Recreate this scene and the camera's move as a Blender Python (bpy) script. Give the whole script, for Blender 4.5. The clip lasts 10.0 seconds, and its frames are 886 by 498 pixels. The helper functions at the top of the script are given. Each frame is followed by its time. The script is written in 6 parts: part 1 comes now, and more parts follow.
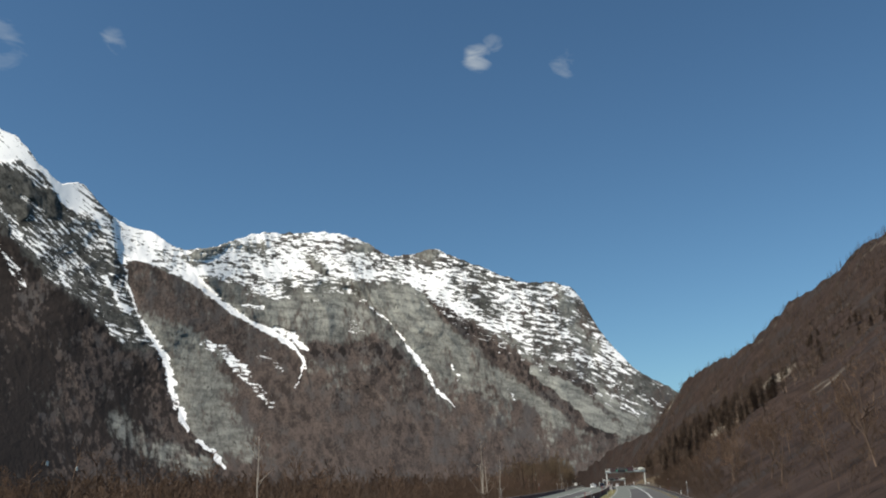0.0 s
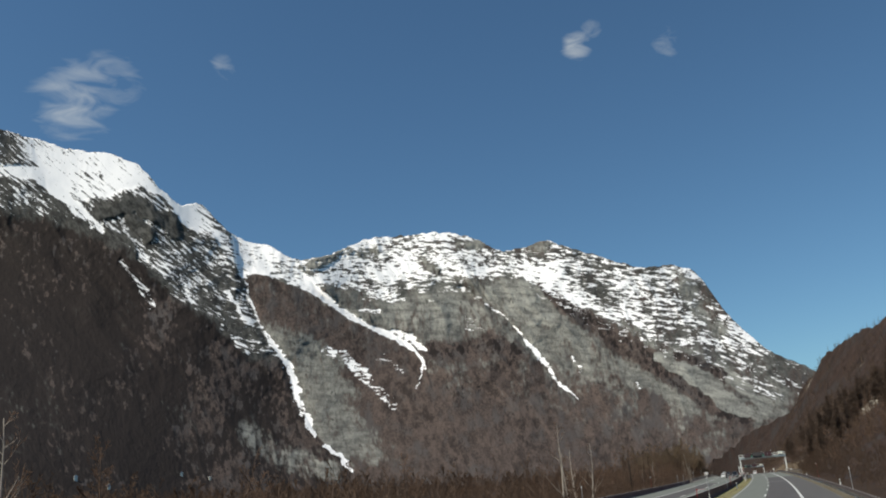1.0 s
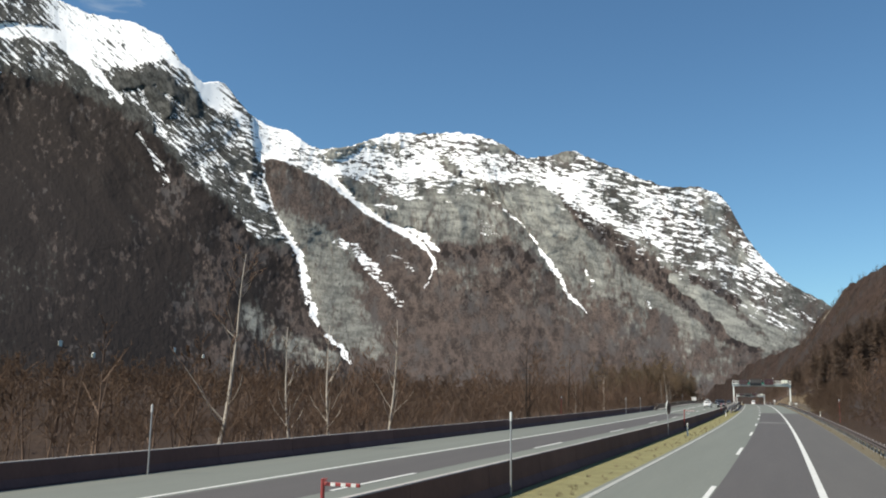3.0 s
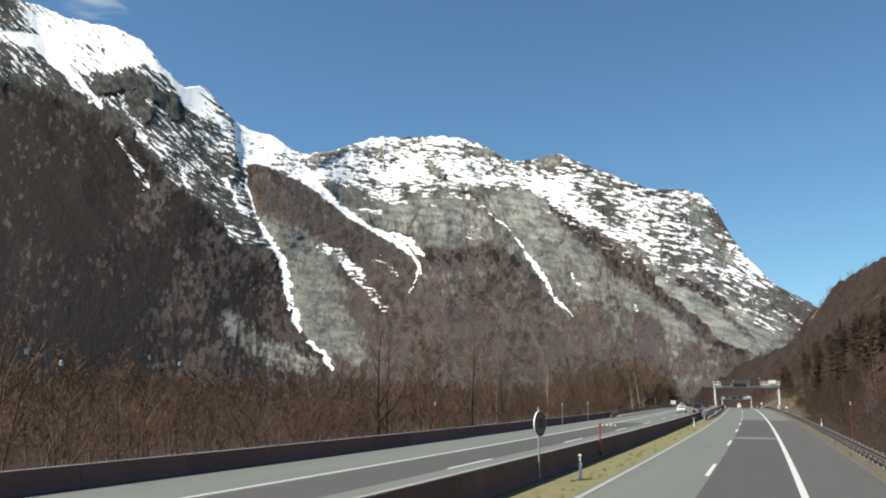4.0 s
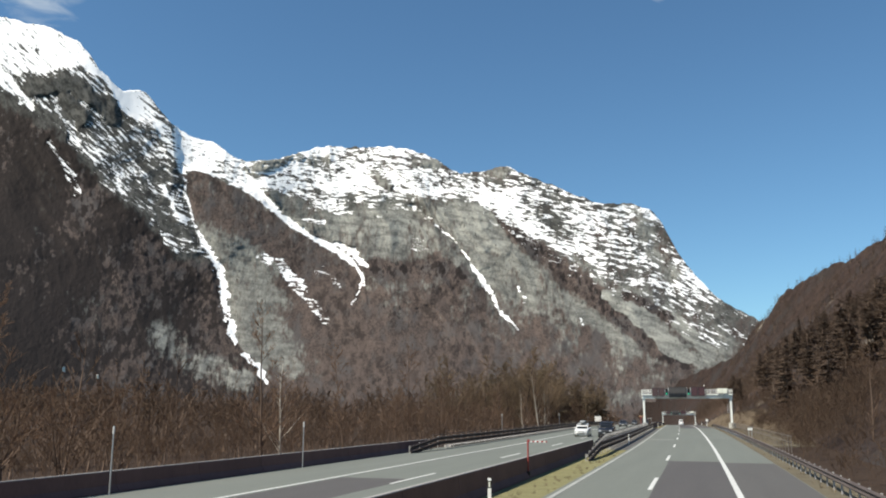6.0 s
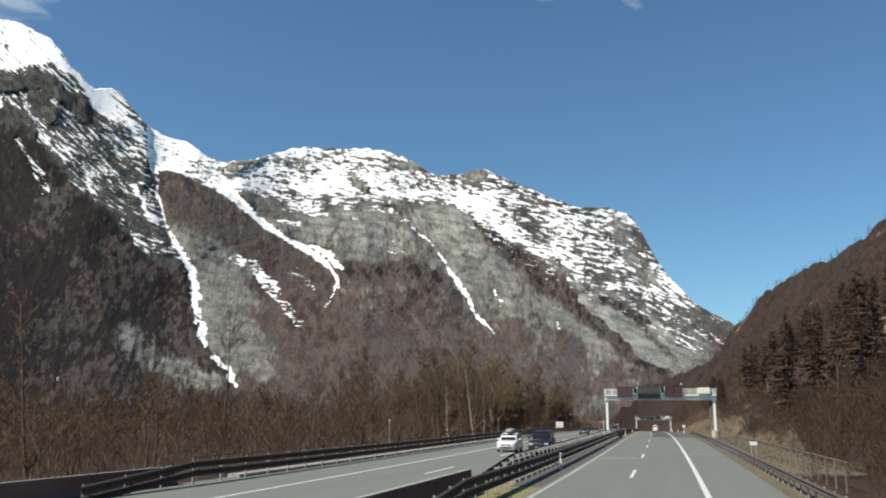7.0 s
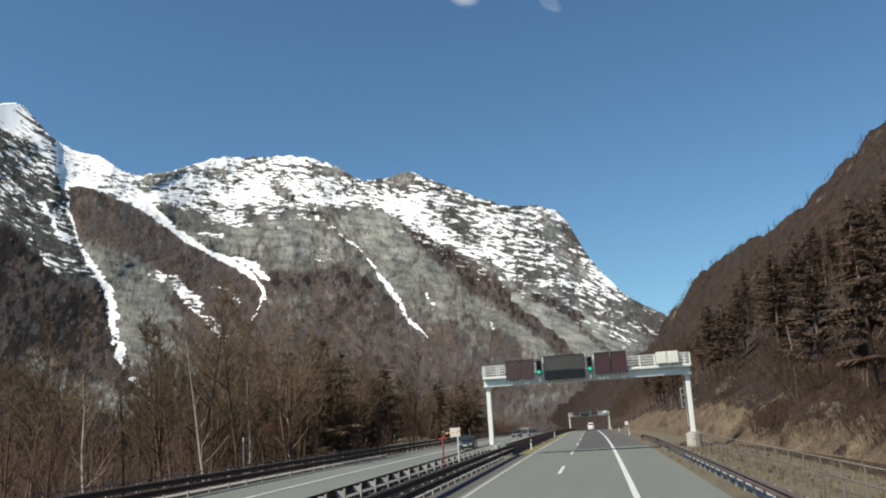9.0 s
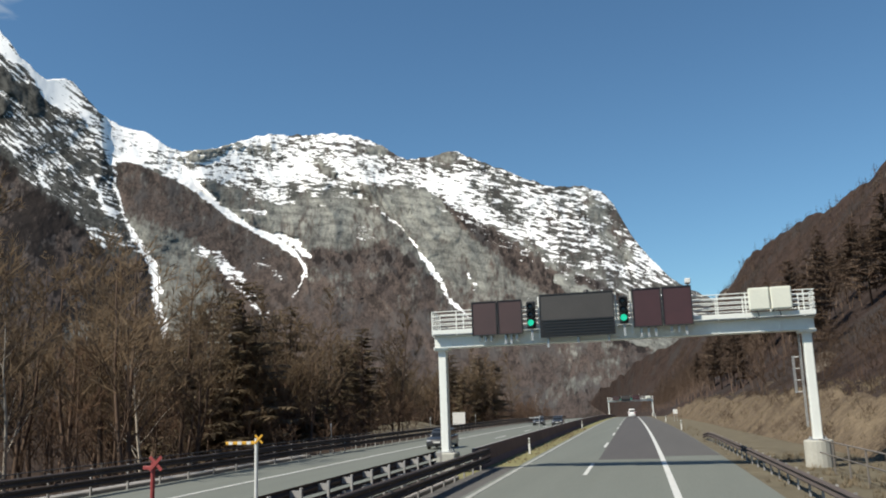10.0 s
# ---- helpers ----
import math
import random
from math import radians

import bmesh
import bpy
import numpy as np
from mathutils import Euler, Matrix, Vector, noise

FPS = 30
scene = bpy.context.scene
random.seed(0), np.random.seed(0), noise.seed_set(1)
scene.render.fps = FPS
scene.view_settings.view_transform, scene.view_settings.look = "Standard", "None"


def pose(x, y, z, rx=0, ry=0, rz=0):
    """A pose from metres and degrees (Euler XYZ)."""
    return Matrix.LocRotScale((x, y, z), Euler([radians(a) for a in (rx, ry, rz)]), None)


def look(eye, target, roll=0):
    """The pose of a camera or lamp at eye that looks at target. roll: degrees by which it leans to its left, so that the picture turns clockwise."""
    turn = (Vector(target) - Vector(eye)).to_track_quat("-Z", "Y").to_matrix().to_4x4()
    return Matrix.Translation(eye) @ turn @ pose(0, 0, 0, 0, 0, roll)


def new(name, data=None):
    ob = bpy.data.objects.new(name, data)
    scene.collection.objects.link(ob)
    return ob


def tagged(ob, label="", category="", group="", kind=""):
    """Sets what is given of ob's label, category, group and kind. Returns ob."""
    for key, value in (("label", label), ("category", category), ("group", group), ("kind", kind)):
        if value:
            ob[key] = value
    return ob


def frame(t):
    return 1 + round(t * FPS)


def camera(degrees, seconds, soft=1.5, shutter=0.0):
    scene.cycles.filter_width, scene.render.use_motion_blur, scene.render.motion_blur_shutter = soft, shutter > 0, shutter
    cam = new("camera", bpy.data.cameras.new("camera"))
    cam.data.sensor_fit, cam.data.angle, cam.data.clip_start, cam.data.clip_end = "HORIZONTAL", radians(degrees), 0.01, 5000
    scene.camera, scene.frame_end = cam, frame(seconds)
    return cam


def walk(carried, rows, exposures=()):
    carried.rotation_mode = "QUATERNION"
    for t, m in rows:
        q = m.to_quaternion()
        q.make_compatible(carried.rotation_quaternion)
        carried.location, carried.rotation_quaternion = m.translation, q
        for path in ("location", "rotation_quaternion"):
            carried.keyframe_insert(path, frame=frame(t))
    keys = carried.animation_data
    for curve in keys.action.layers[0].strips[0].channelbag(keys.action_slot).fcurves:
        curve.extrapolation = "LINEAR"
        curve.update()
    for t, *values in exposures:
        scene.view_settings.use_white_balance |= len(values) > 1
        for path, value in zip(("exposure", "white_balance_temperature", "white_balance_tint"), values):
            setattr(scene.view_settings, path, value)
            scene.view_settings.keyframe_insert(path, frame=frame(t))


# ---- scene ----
# ---- the camera and its walk ----
WALK = [
    (0.0, -1.41, 0.00, 2.98, 11.51, 15.55, -2.40),
    (0.5, -1.17, 18.80, 3.07, 13.09, 15.83, -4.07),
    (1.0, -0.87, 37.59, 3.13, 19.35, 15.81, -4.70),
    (1.5, -0.58, 56.36, 3.16, 24.20, 14.34, -5.62),
    (2.0, -0.38, 75.10, 3.18, 25.38, 12.66, -3.86),
    (2.5, -0.28, 93.79, 3.19, 21.92, 11.12, 0.39),
    (2.7, -0.20, 101.25, 3.19, 21.51, 10.29, 0.74),
    (3.8, 0.04, 142.10, 3.18, 20.38, 9.04, 0.39),
    (4.0, 0.10, 149.50, 3.18, 20.41, 9.87, 0.14),
    (4.5, 0.13, 167.89, 3.18, 19.88, 10.20, -0.58),
    (5.0, 0.03, 186.20, 3.18, 18.66, 10.19, -1.31),
    (5.5, -0.11, 204.37, 3.20, 17.18, 9.87, -0.76),
    (5.7, -0.27, 211.57, 3.20, 17.45, 10.63, -0.04),
    (7.0, -0.90, 257.94, 3.27, 15.63, 11.16, 0.29),
    (7.5, -1.10, 275.51, 3.31, 15.54, 11.65, 0.10),
    (8.0, -1.34, 292.78, 3.35, 13.07, 10.56, -1.33),
    (8.5, -1.64, 309.75, 3.40, 11.53, 11.69, -3.02),
    (9.0, -1.94, 326.43, 3.45, 11.08, 11.48, -3.40),
    (9.5, -2.32, 342.91, 3.49, 12.79, 12.72, -3.51),
    (10.0, -2.73, 359.40, 3.53, 14.13, 10.37, -1.98),
]


def seat_pose(x, y, z, yaw, pitch, roll):
    a, p = radians(yaw), radians(pitch)
    ahead = Vector((-math.sin(a) * math.cos(p), math.cos(a) * math.cos(p), math.sin(p)))
    return look((x, y, z), Vector((x, y, z)) + ahead, roll)


cam = camera(54.67, 10.0, soft=1.95)
walk(cam, [(r[0], seat_pose(*r[1:])) for r in WALK],
     [(0, -0.08, 6800, 7), (1, -0.15, 6800, 7), (1.6, -0.10, 6800, 7), (2.5, 0.17, 6800, 7), (4, 0.37, 6800, 7), (5.5, 0.36, 6800, 7), (7, 0.25, 6800, 7), (8, 0.17, 6800, 7), (10, 0.19, 6800, 7)])

# ---- sky, sun and exposure ----
SUN_ELEVATION, SUN_AZIMUTH = 49.0, -134.0  # degrees; azimuth from +y, clockwise
world = bpy.data.worlds.new("alpine_sky")
scene.world = world
world.use_nodes = True
wn, wl = world.node_tree.nodes, world.node_tree.links
wn.clear()
w_out, w_bg, w_sky = wn.new("ShaderNodeOutputWorld"), wn.new("ShaderNodeBackground"), wn.new("ShaderNodeTexSky")
w_sky.sky_type, w_sky.sun_disc = "NISHITA", False
w_sky.sun_elevation, w_sky.sun_rotation = radians(SUN_ELEVATION), radians(SUN_AZIMUTH)
w_sky.altitude, w_sky.air_density, w_sky.dust_density, w_sky.ozone_density = 700, 1.0, 0.4, 1.0
w_bg.inputs["Strength"].default_value = 0.089
# a few thin clouds: azimuth, elevation, half width (degrees), thickness
CLOUDS = ((-44.0, 25.3, 3.8, 0.8), (-41.6, 26.9, 2.8, 0.7), (-34.2, 28.0, 1.3, 0.6), (-8.3, 28.0, 1.5, 0.9), (-7.2, 28.8, 1.2, 0.7), (-2.2, 27.1, 1.5, 0.7))
w_tc, w_noise = wn.new("ShaderNodeTexCoord"), wn.new("ShaderNodeTexNoise")
w_noise.inputs["Scale"].default_value, w_noise.inputs["Detail"].default_value, w_noise.inputs["Distortion"].default_value = 24.0, 8.0, 1.0
w_map = wn.new("ShaderNodeMapping")
w_map.inputs["Scale"].default_value = (1, 1, 2.6)
wl.new(w_tc.outputs["Generated"], w_map.inputs["Vector"])
wl.new(w_map.outputs[0], w_noise.inputs["Vector"])
w_sum = None
for c_az, c_el, c_half, c_thick in CLOUDS:
    a, e = radians(c_az), radians(c_el)
    dot = wn.new("ShaderNodeVectorMath")
    dot.operation = "DOT_PRODUCT"
    wl.new(w_tc.outputs["Generated"], dot.inputs[0])
    dot.inputs[1].default_value = (math.sin(a) * math.cos(e), math.cos(a) * math.cos(e), math.sin(e))
    fade = wn.new("ShaderNodeMapRange")
    fade.interpolation_type = "SMOOTHSTEP"
    fade.inputs["From Min"].default_value, fade.inputs["From Max"].default_value = math.cos(radians(c_half)), 1.0
    fade.inputs["To Max"].default_value = c_thick
    wl.new(dot.outputs["Value"], fade.inputs["Value"])
    if w_sum is None:
        w_sum = fade.outputs[0]
    else:
        top = wn.new("ShaderNodeMath")
        top.operation = "MAXIMUM"
        wl.new(w_sum, top.inputs[0])
        wl.new(fade.outputs[0], top.inputs[1])
        w_sum = top.outputs[0]
w_wisp = wn.new("ShaderNodeMapRange")
w_wisp.inputs["From Min"].default_value, w_wisp.inputs["From Max"].default_value = 0.78, 1.5
w_add = wn.new("ShaderNodeMath")
w_add.operation = "MULTIPLY_ADD"
wl.new(w_sum, w_add.inputs[0])
w_add.inputs[1].default_value = 0.6
wl.new(w_noise.outputs[0], w_add.inputs[2])
wl.new(w_add.outputs[0], w_wisp.inputs["Value"])
w_mul = wn.new("ShaderNodeMath")
w_mul.operation = "MULTIPLY"
wl.new(w_sum, w_mul.inputs[0])
wl.new(w_wisp.outputs[0], w_mul.inputs[1])
w_tint, w_mix = wn.new("ShaderNodeMix"), wn.new("ShaderNodeMix")
w_tint.data_type = w_mix.data_type = "RGBA"
w_tint.blend_type = "MULTIPLY"
w_tint.inputs[0].default_value, w_tint.inputs[7].default_value = 1.0, (0.69, 1.0, 1.18, 1)
wl.new(w_sky.outputs[0], w_tint.inputs[6])
wl.new(w_mul.outputs[0], w_mix.inputs[0])
wl.new(w_tint.outputs[2], w_mix.inputs[6])
w_mix.inputs[7].default_value = (7.5, 8.0, 8.4, 1)
wl.new(w_mix.outputs[2], w_bg.inputs[0])
wl.new(w_bg.outputs[0], w_out.inputs[0])
sun = new("sun", bpy.data.lights.new("sun", "SUN"))
sun.data.energy, sun.data.angle, sun.data.color = 5.0, radians(0.53), (1.0, 0.938, 0.855)
_e, _a = radians(SUN_ELEVATION), radians(SUN_AZIMUTH)
_to_sun = Vector((math.sin(_a) * math.cos(_e), math.cos(_a) * math.cos(_e), math.sin(_e)))
sun.matrix_world = look(_to_sun * 100, (0, 0, 0))

# ---- building helpers ----


class Geo:
    """Collects vertices and faces for one mesh."""

    def __init__(self):
        self.v, self.f, self.m = [], [], []

    def add(self, verts, faces, mat=0):
        n = len(self.v)
        self.v.extend(tuple(p) for p in verts)
        self.f.extend(tuple(i + n for i in f) for f in faces)
        self.m.extend([mat] * len(faces))
        return self

    def box(self, x0, x1, y0, y1, z0, z1, bevel=0.0, mat=0):
        b = min(bevel, (x1 - x0) * 0.4, (y1 - y0) * 0.4, (z1 - z0) * 0.4)
        if b <= 0:
            vs = [(x, y, z) for z in (z0, z1) for x, y in ((x0, y0), (x1, y0), (x1, y1), (x0, y1))]
            fs = [(3, 2, 1, 0), (4, 5, 6, 7), (0, 1, 5, 4), (1, 2, 6, 5), (2, 3, 7, 6), (3, 0, 4, 7)]
            return self.add(vs, fs, mat)
        bm = bmesh.new()
        bmesh.ops.create_cube(bm, size=1.0)
        for v in bm.verts:
            v.co = Vector(((x0 + x1) / 2 + v.co.x * (x1 - x0), (y0 + y1) / 2 + v.co.y * (y1 - y0), (z0 + z1) / 2 + v.co.z * (z1 - z0)))
        bmesh.ops.bevel(bm, geom=bm.edges[:], offset=b, segments=1, affect="EDGES")
        bm.verts.index_update()
        self.add([v.co[:] for v in bm.verts], [[v.index for v in f.verts] for f in bm.faces], mat)
        bm.free()
        return self

    def tube(self, pts, radii, sides=6, mat=0, caps=True):
        pts = [Vector(p) for p in pts]
        rings = []
        for i, p in enumerate(pts):
            d = (pts[min(i + 1, len(pts) - 1)] - pts[max(i - 1, 0)])
            d = d.normalized() if d.length > 1e-9 else Vector((0, 0, 1))
            a = d.cross(Vector((0, 0, 1)) if abs(d.z) < 0.9 else Vector((1, 0, 0))).normalized()
            b = d.cross(a)
            rings.append([p + (a * math.cos(2 * math.pi * k / sides) + b * math.sin(2 * math.pi * k / sides)) * radii[i] for k in range(sides)])
        vs = [q for r in rings for q in r]
        fs = []
        for i in range(len(rings) - 1):
            for k in range(sides):
                k2 = (k + 1) % sides
                fs.append((i * sides + k, i * sides + k2, (i + 1) * sides + k2, (i + 1) * sides + k))
        if caps:
            fs.append(tuple(range(sides)))
            fs.append(tuple((len(rings) - 1) * sides + k for k in reversed(range(sides))))
        return self.add(vs, fs, mat)

    def lathe(self, profile, sides=16, centre=(0, 0, 0), axis="z", mat=0):
        """Profile of (radius, along) turned about an axis."""
        cx, cy, cz = centre
        vs = []
        for r, h in profile:
            for k in range(sides):
                c, s = r * math.cos(2 * math.pi * k / sides), r * math.sin(2 * math.pi * k / sides)
                vs.append({"z": (cx + c, cy + s, cz + h), "y": (cx + c, cy + h, cz + s), "x": (cx + h, cy + c, cz + s)}[axis])
        fs = []
        for i in range(len(profile) - 1):
            for k in range(sides):
                k2 = (k + 1) % sides
                fs.append((i * sides + k, i * sides + k2, (i + 1) * sides + k2, (i + 1) * sides + k))
        fs.append(tuple(range(sides)))
        fs.append(tuple((len(profile) - 1) * sides + k for k in range(sides)))
        return self.add(vs, fs, mat)

    def mesh(self, name, mats, smooth=False):
        me = bpy.data.meshes.new(name)
        me.from_pydata(self.v, [], self.f)
        for m in mats if isinstance(mats, (list, tuple)) else [mats]:
            me.materials.append(m)
        if any(self.m):
            me.polygons.foreach_set("material_index", self.m)
        bm = bmesh.new()
        bm.from_mesh(me)
        bmesh.ops.recalc_face_normals(bm, faces=bm.faces[:])
        bm.to_mesh(me)
        bm.free()
        if smooth:
            me.polygons.foreach_set("use_smooth", [True] * len(me.polygons))
        me.update()
        return me


def empty(name, label, category, group="", kind="", at=None):
    ob = tagged(new(name), label, category, group, kind)
    ob.empty_display_size = 0.2
    if at is not None:
        ob.matrix_basis = at
    return ob


def part(name, geo, material, parent, label="", smooth=False, at=None):
    me = geo if isinstance(geo, bpy.types.Mesh) else geo.mesh(name, material, smooth)
    ob = new(name, me)
    ob.parent = parent
    if at is not None:
        ob.matrix_basis = at
    if label:
        tagged(ob, label)
    return ob


def knots(ys, vs):
    """A smooth curve through knots."""
    ys, vs = np.array(ys, float), np.array(vs, float)
    m = np.gradient(vs, ys)

    def f(y):
        y = np.asarray(y, float)
        i = np.clip(np.searchsorted(ys, y) - 1, 0, len(ys) - 2)
        h = ys[i + 1] - ys[i]
        t = (y - ys[i]) / h
        tc = np.clip(t, 0, 1)
        r = (2 * tc**3 - 3 * tc**2 + 1) * vs[i] + (tc**3 - 2 * tc**2 + tc) * h * m[i] + (3 * tc**2 - 2 * tc**3) * vs[i + 1] + (tc**3 - tc**2) * h * m[i + 1]
        return r + np.where(t > 1, (t - 1) * h * m[-1], 0) + np.where(t < 0, t * h * m[0], 0)

    return f


def lattice(ix, iy, seed):
    h = (ix.astype(np.int64) * 374761393 + iy.astype(np.int64) * 668265263 + seed * 1442695041) & 0x7FFFFFFF
    h = ((h ^ (h >> 13)) * 1274126177) & 0x7FFFFFFF
    return ((h ^ (h >> 16)) & 0xFFFF) / 65535.0


def grain(x, y, seed=0):
    """Smooth value noise, 0 to 1."""
    x, y = np.broadcast_arrays(np.asarray(x, float), np.asarray(y, float))
    ix, iy = np.floor(x), np.floor(y)
    fx, fy = x - ix, y - iy
    fx, fy = fx * fx * (3 - 2 * fx), fy * fy * (3 - 2 * fy)
    a, b = lattice(ix, iy, seed), lattice(ix + 1, iy, seed)
    c, d = lattice(ix, iy + 1, seed), lattice(ix + 1, iy + 1, seed)
    return (a + (b - a) * fx) * (1 - fy) + (c + (d - c) * fx) * fy


def fractal(x, y, seed=0, octaves=5, ridged=False, gain=0.5):
    s, amp, tot = 0.0, 1.0, 0.0
    for k in range(octaves):
        g = grain(np.asarray(x) * 2**k + 13.7 * k, np.asarray(y) * 2**k + 7.3 * k, seed + k)
        s = s + amp * (1 - np.abs(2 * g - 1) if ridged else g)
        tot += amp
        amp *= gain
    return s / tot


def ramp01(a, b, x):
    t = np.clip((x - a) / (b - a), 0, 1)
    return t * t * (3 - 2 * t)


def near_line(px, py, line):
    """Distance from points to a polyline, and how far along it (0 to 1)."""
    best, along = np.full(np.shape(px), 1e9), np.zeros(np.shape(px))
    n = len(line) - 1
    for i in range(n):
        (ax, ay), (bx, by) = line[i], line[i + 1]
        dx, dy = bx - ax, by - ay
        t = np.clip(((px - ax) * dx + (py - ay) * dy) / (dx * dx + dy * dy), 0, 1)
        d = np.hypot(px - ax - t * dx, py - ay - t * dy)
        along = np.where(d < best, (i + t) / n, along)
        best = np.minimum(best, d)
    return best, along


# ---- materials ----


def shader(name):
    m = bpy.data.materials.new(name)
    m.use_nodes = True
    n, l = m.node_tree.nodes, m.node_tree.links
    return m, n, l, n["Principled BSDF"]


def surface(name, colour, colour2=None, rough=0.7, metal=0.0, scale=2.0, fine=30.0, amount=0.5, bump=0.2, bump_scale=40.0, vary=0.0, stretch=(1, 1, 1), distance=0.01, spec=0.5, object_space=False):
    """A material with variation at two scales, fine relief and, with vary, a shade of its own for each object."""
    m, n, l, b = shader(name)
    colour2 = colour2 or tuple(c * 0.6 for c in colour)
    tc, mp = n.new("ShaderNodeTexCoord"), n.new("ShaderNodeMapping")
    geo = n.new("ShaderNodeNewGeometry")
    l.new(tc.outputs["Object"] if object_space else geo.outputs["Position"], mp.inputs["Vector"])
    mp.inputs["Scale"].default_value = stretch
    big, small = n.new("ShaderNodeTexNoise"), n.new("ShaderNodeTexNoise")
    for t, s, d in ((big, scale, 4), (small, fine, 3)):
        t.inputs["Scale"].default_value, t.inputs["Detail"].default_value = s, d
        l.new(mp.outputs[0], t.inputs["Vector"])
    mid = n.new("ShaderNodeMix")
    mid.data_type = "FLOAT"
    mid.inputs[0].default_value = 0.45
    l.new(big.outputs[0], mid.inputs[2])
    l.new(small.outputs[0], mid.inputs[3])
    ramp = n.new("ShaderNodeMapRange")
    ramp.inputs["From Min"].default_value, ramp.inputs["From Max"].default_value = 0.5 - 0.5 * (1.02 - amount), 0.5 + 0.5 * (1.02 - amount)
    l.new(mid.outputs[0], ramp.inputs["Value"])
    mix = n.new("ShaderNodeMix")
    mix.data_type = "RGBA"
    mix.inputs[6].default_value, mix.inputs[7].default_value = (*colour2, 1), (*colour, 1)
    l.new(ramp.outputs[0], mix.inputs[0])
    col = mix.outputs[2]
    if vary:
        info, hsv, mr = n.new("ShaderNodeObjectInfo"), n.new("ShaderNodeHueSaturation"), n.new("ShaderNodeMapRange")
        mr.inputs["To Min"].default_value, mr.inputs["To Max"].default_value = 1 - vary, 1 + vary
        l.new(info.outputs["Random"], mr.inputs["Value"])
        l.new(mr.outputs[0], hsv.inputs["Value"])
        l.new(col, hsv.inputs["Color"])
        col = hsv.outputs[0]
    l.new(col, b.inputs["Base Color"])
    b.inputs["Roughness"].default_value, b.inputs["Metallic"].default_value = rough, metal
    b.inputs["Specular IOR Level"].default_value = spec
    if bump:
        bn, bt = n.new("ShaderNodeBump"), n.new("ShaderNodeTexNoise")
        bt.inputs["Scale"].default_value, bt.inputs["Detail"].default_value = bump_scale, 3
        l.new(mp.outputs[0], bt.inputs["Vector"])
        l.new(bt.outputs[0], bn.inputs["Height"])
        bn.inputs["Strength"].default_value, bn.inputs["Distance"].default_value = bump, distance
        l.new(bn.outputs[0], b.inputs["Normal"])
    return m


def see_through(m, share):
    """Lets part of the light that falls on thin twigs and needles pass to their other side."""
    n, l = m.node_tree.nodes, m.node_tree.links
    b, out = n["Principled BSDF"], n["Material Output"]
    back, mix = n.new("ShaderNodeBsdfTranslucent"), n.new("ShaderNodeMixShader")
    l.new(b.inputs["Base Color"].links[0].from_socket, back.inputs["Color"])
    mix.inputs[0].default_value = share
    l.new(b.outputs[0], mix.inputs[1])
    l.new(back.outputs[0], mix.inputs[2])
    l.new(mix.outputs[0], out.inputs["Surface"])


def glow(name, colour, strength):
    m, n, l, b = shader(name)
    b.inputs["Base Color"].default_value = (*colour, 1)
    b.inputs["Emission Color"].default_value = (*colour, 1)
    b.inputs["Emission Strength"].default_value = strength
    return m


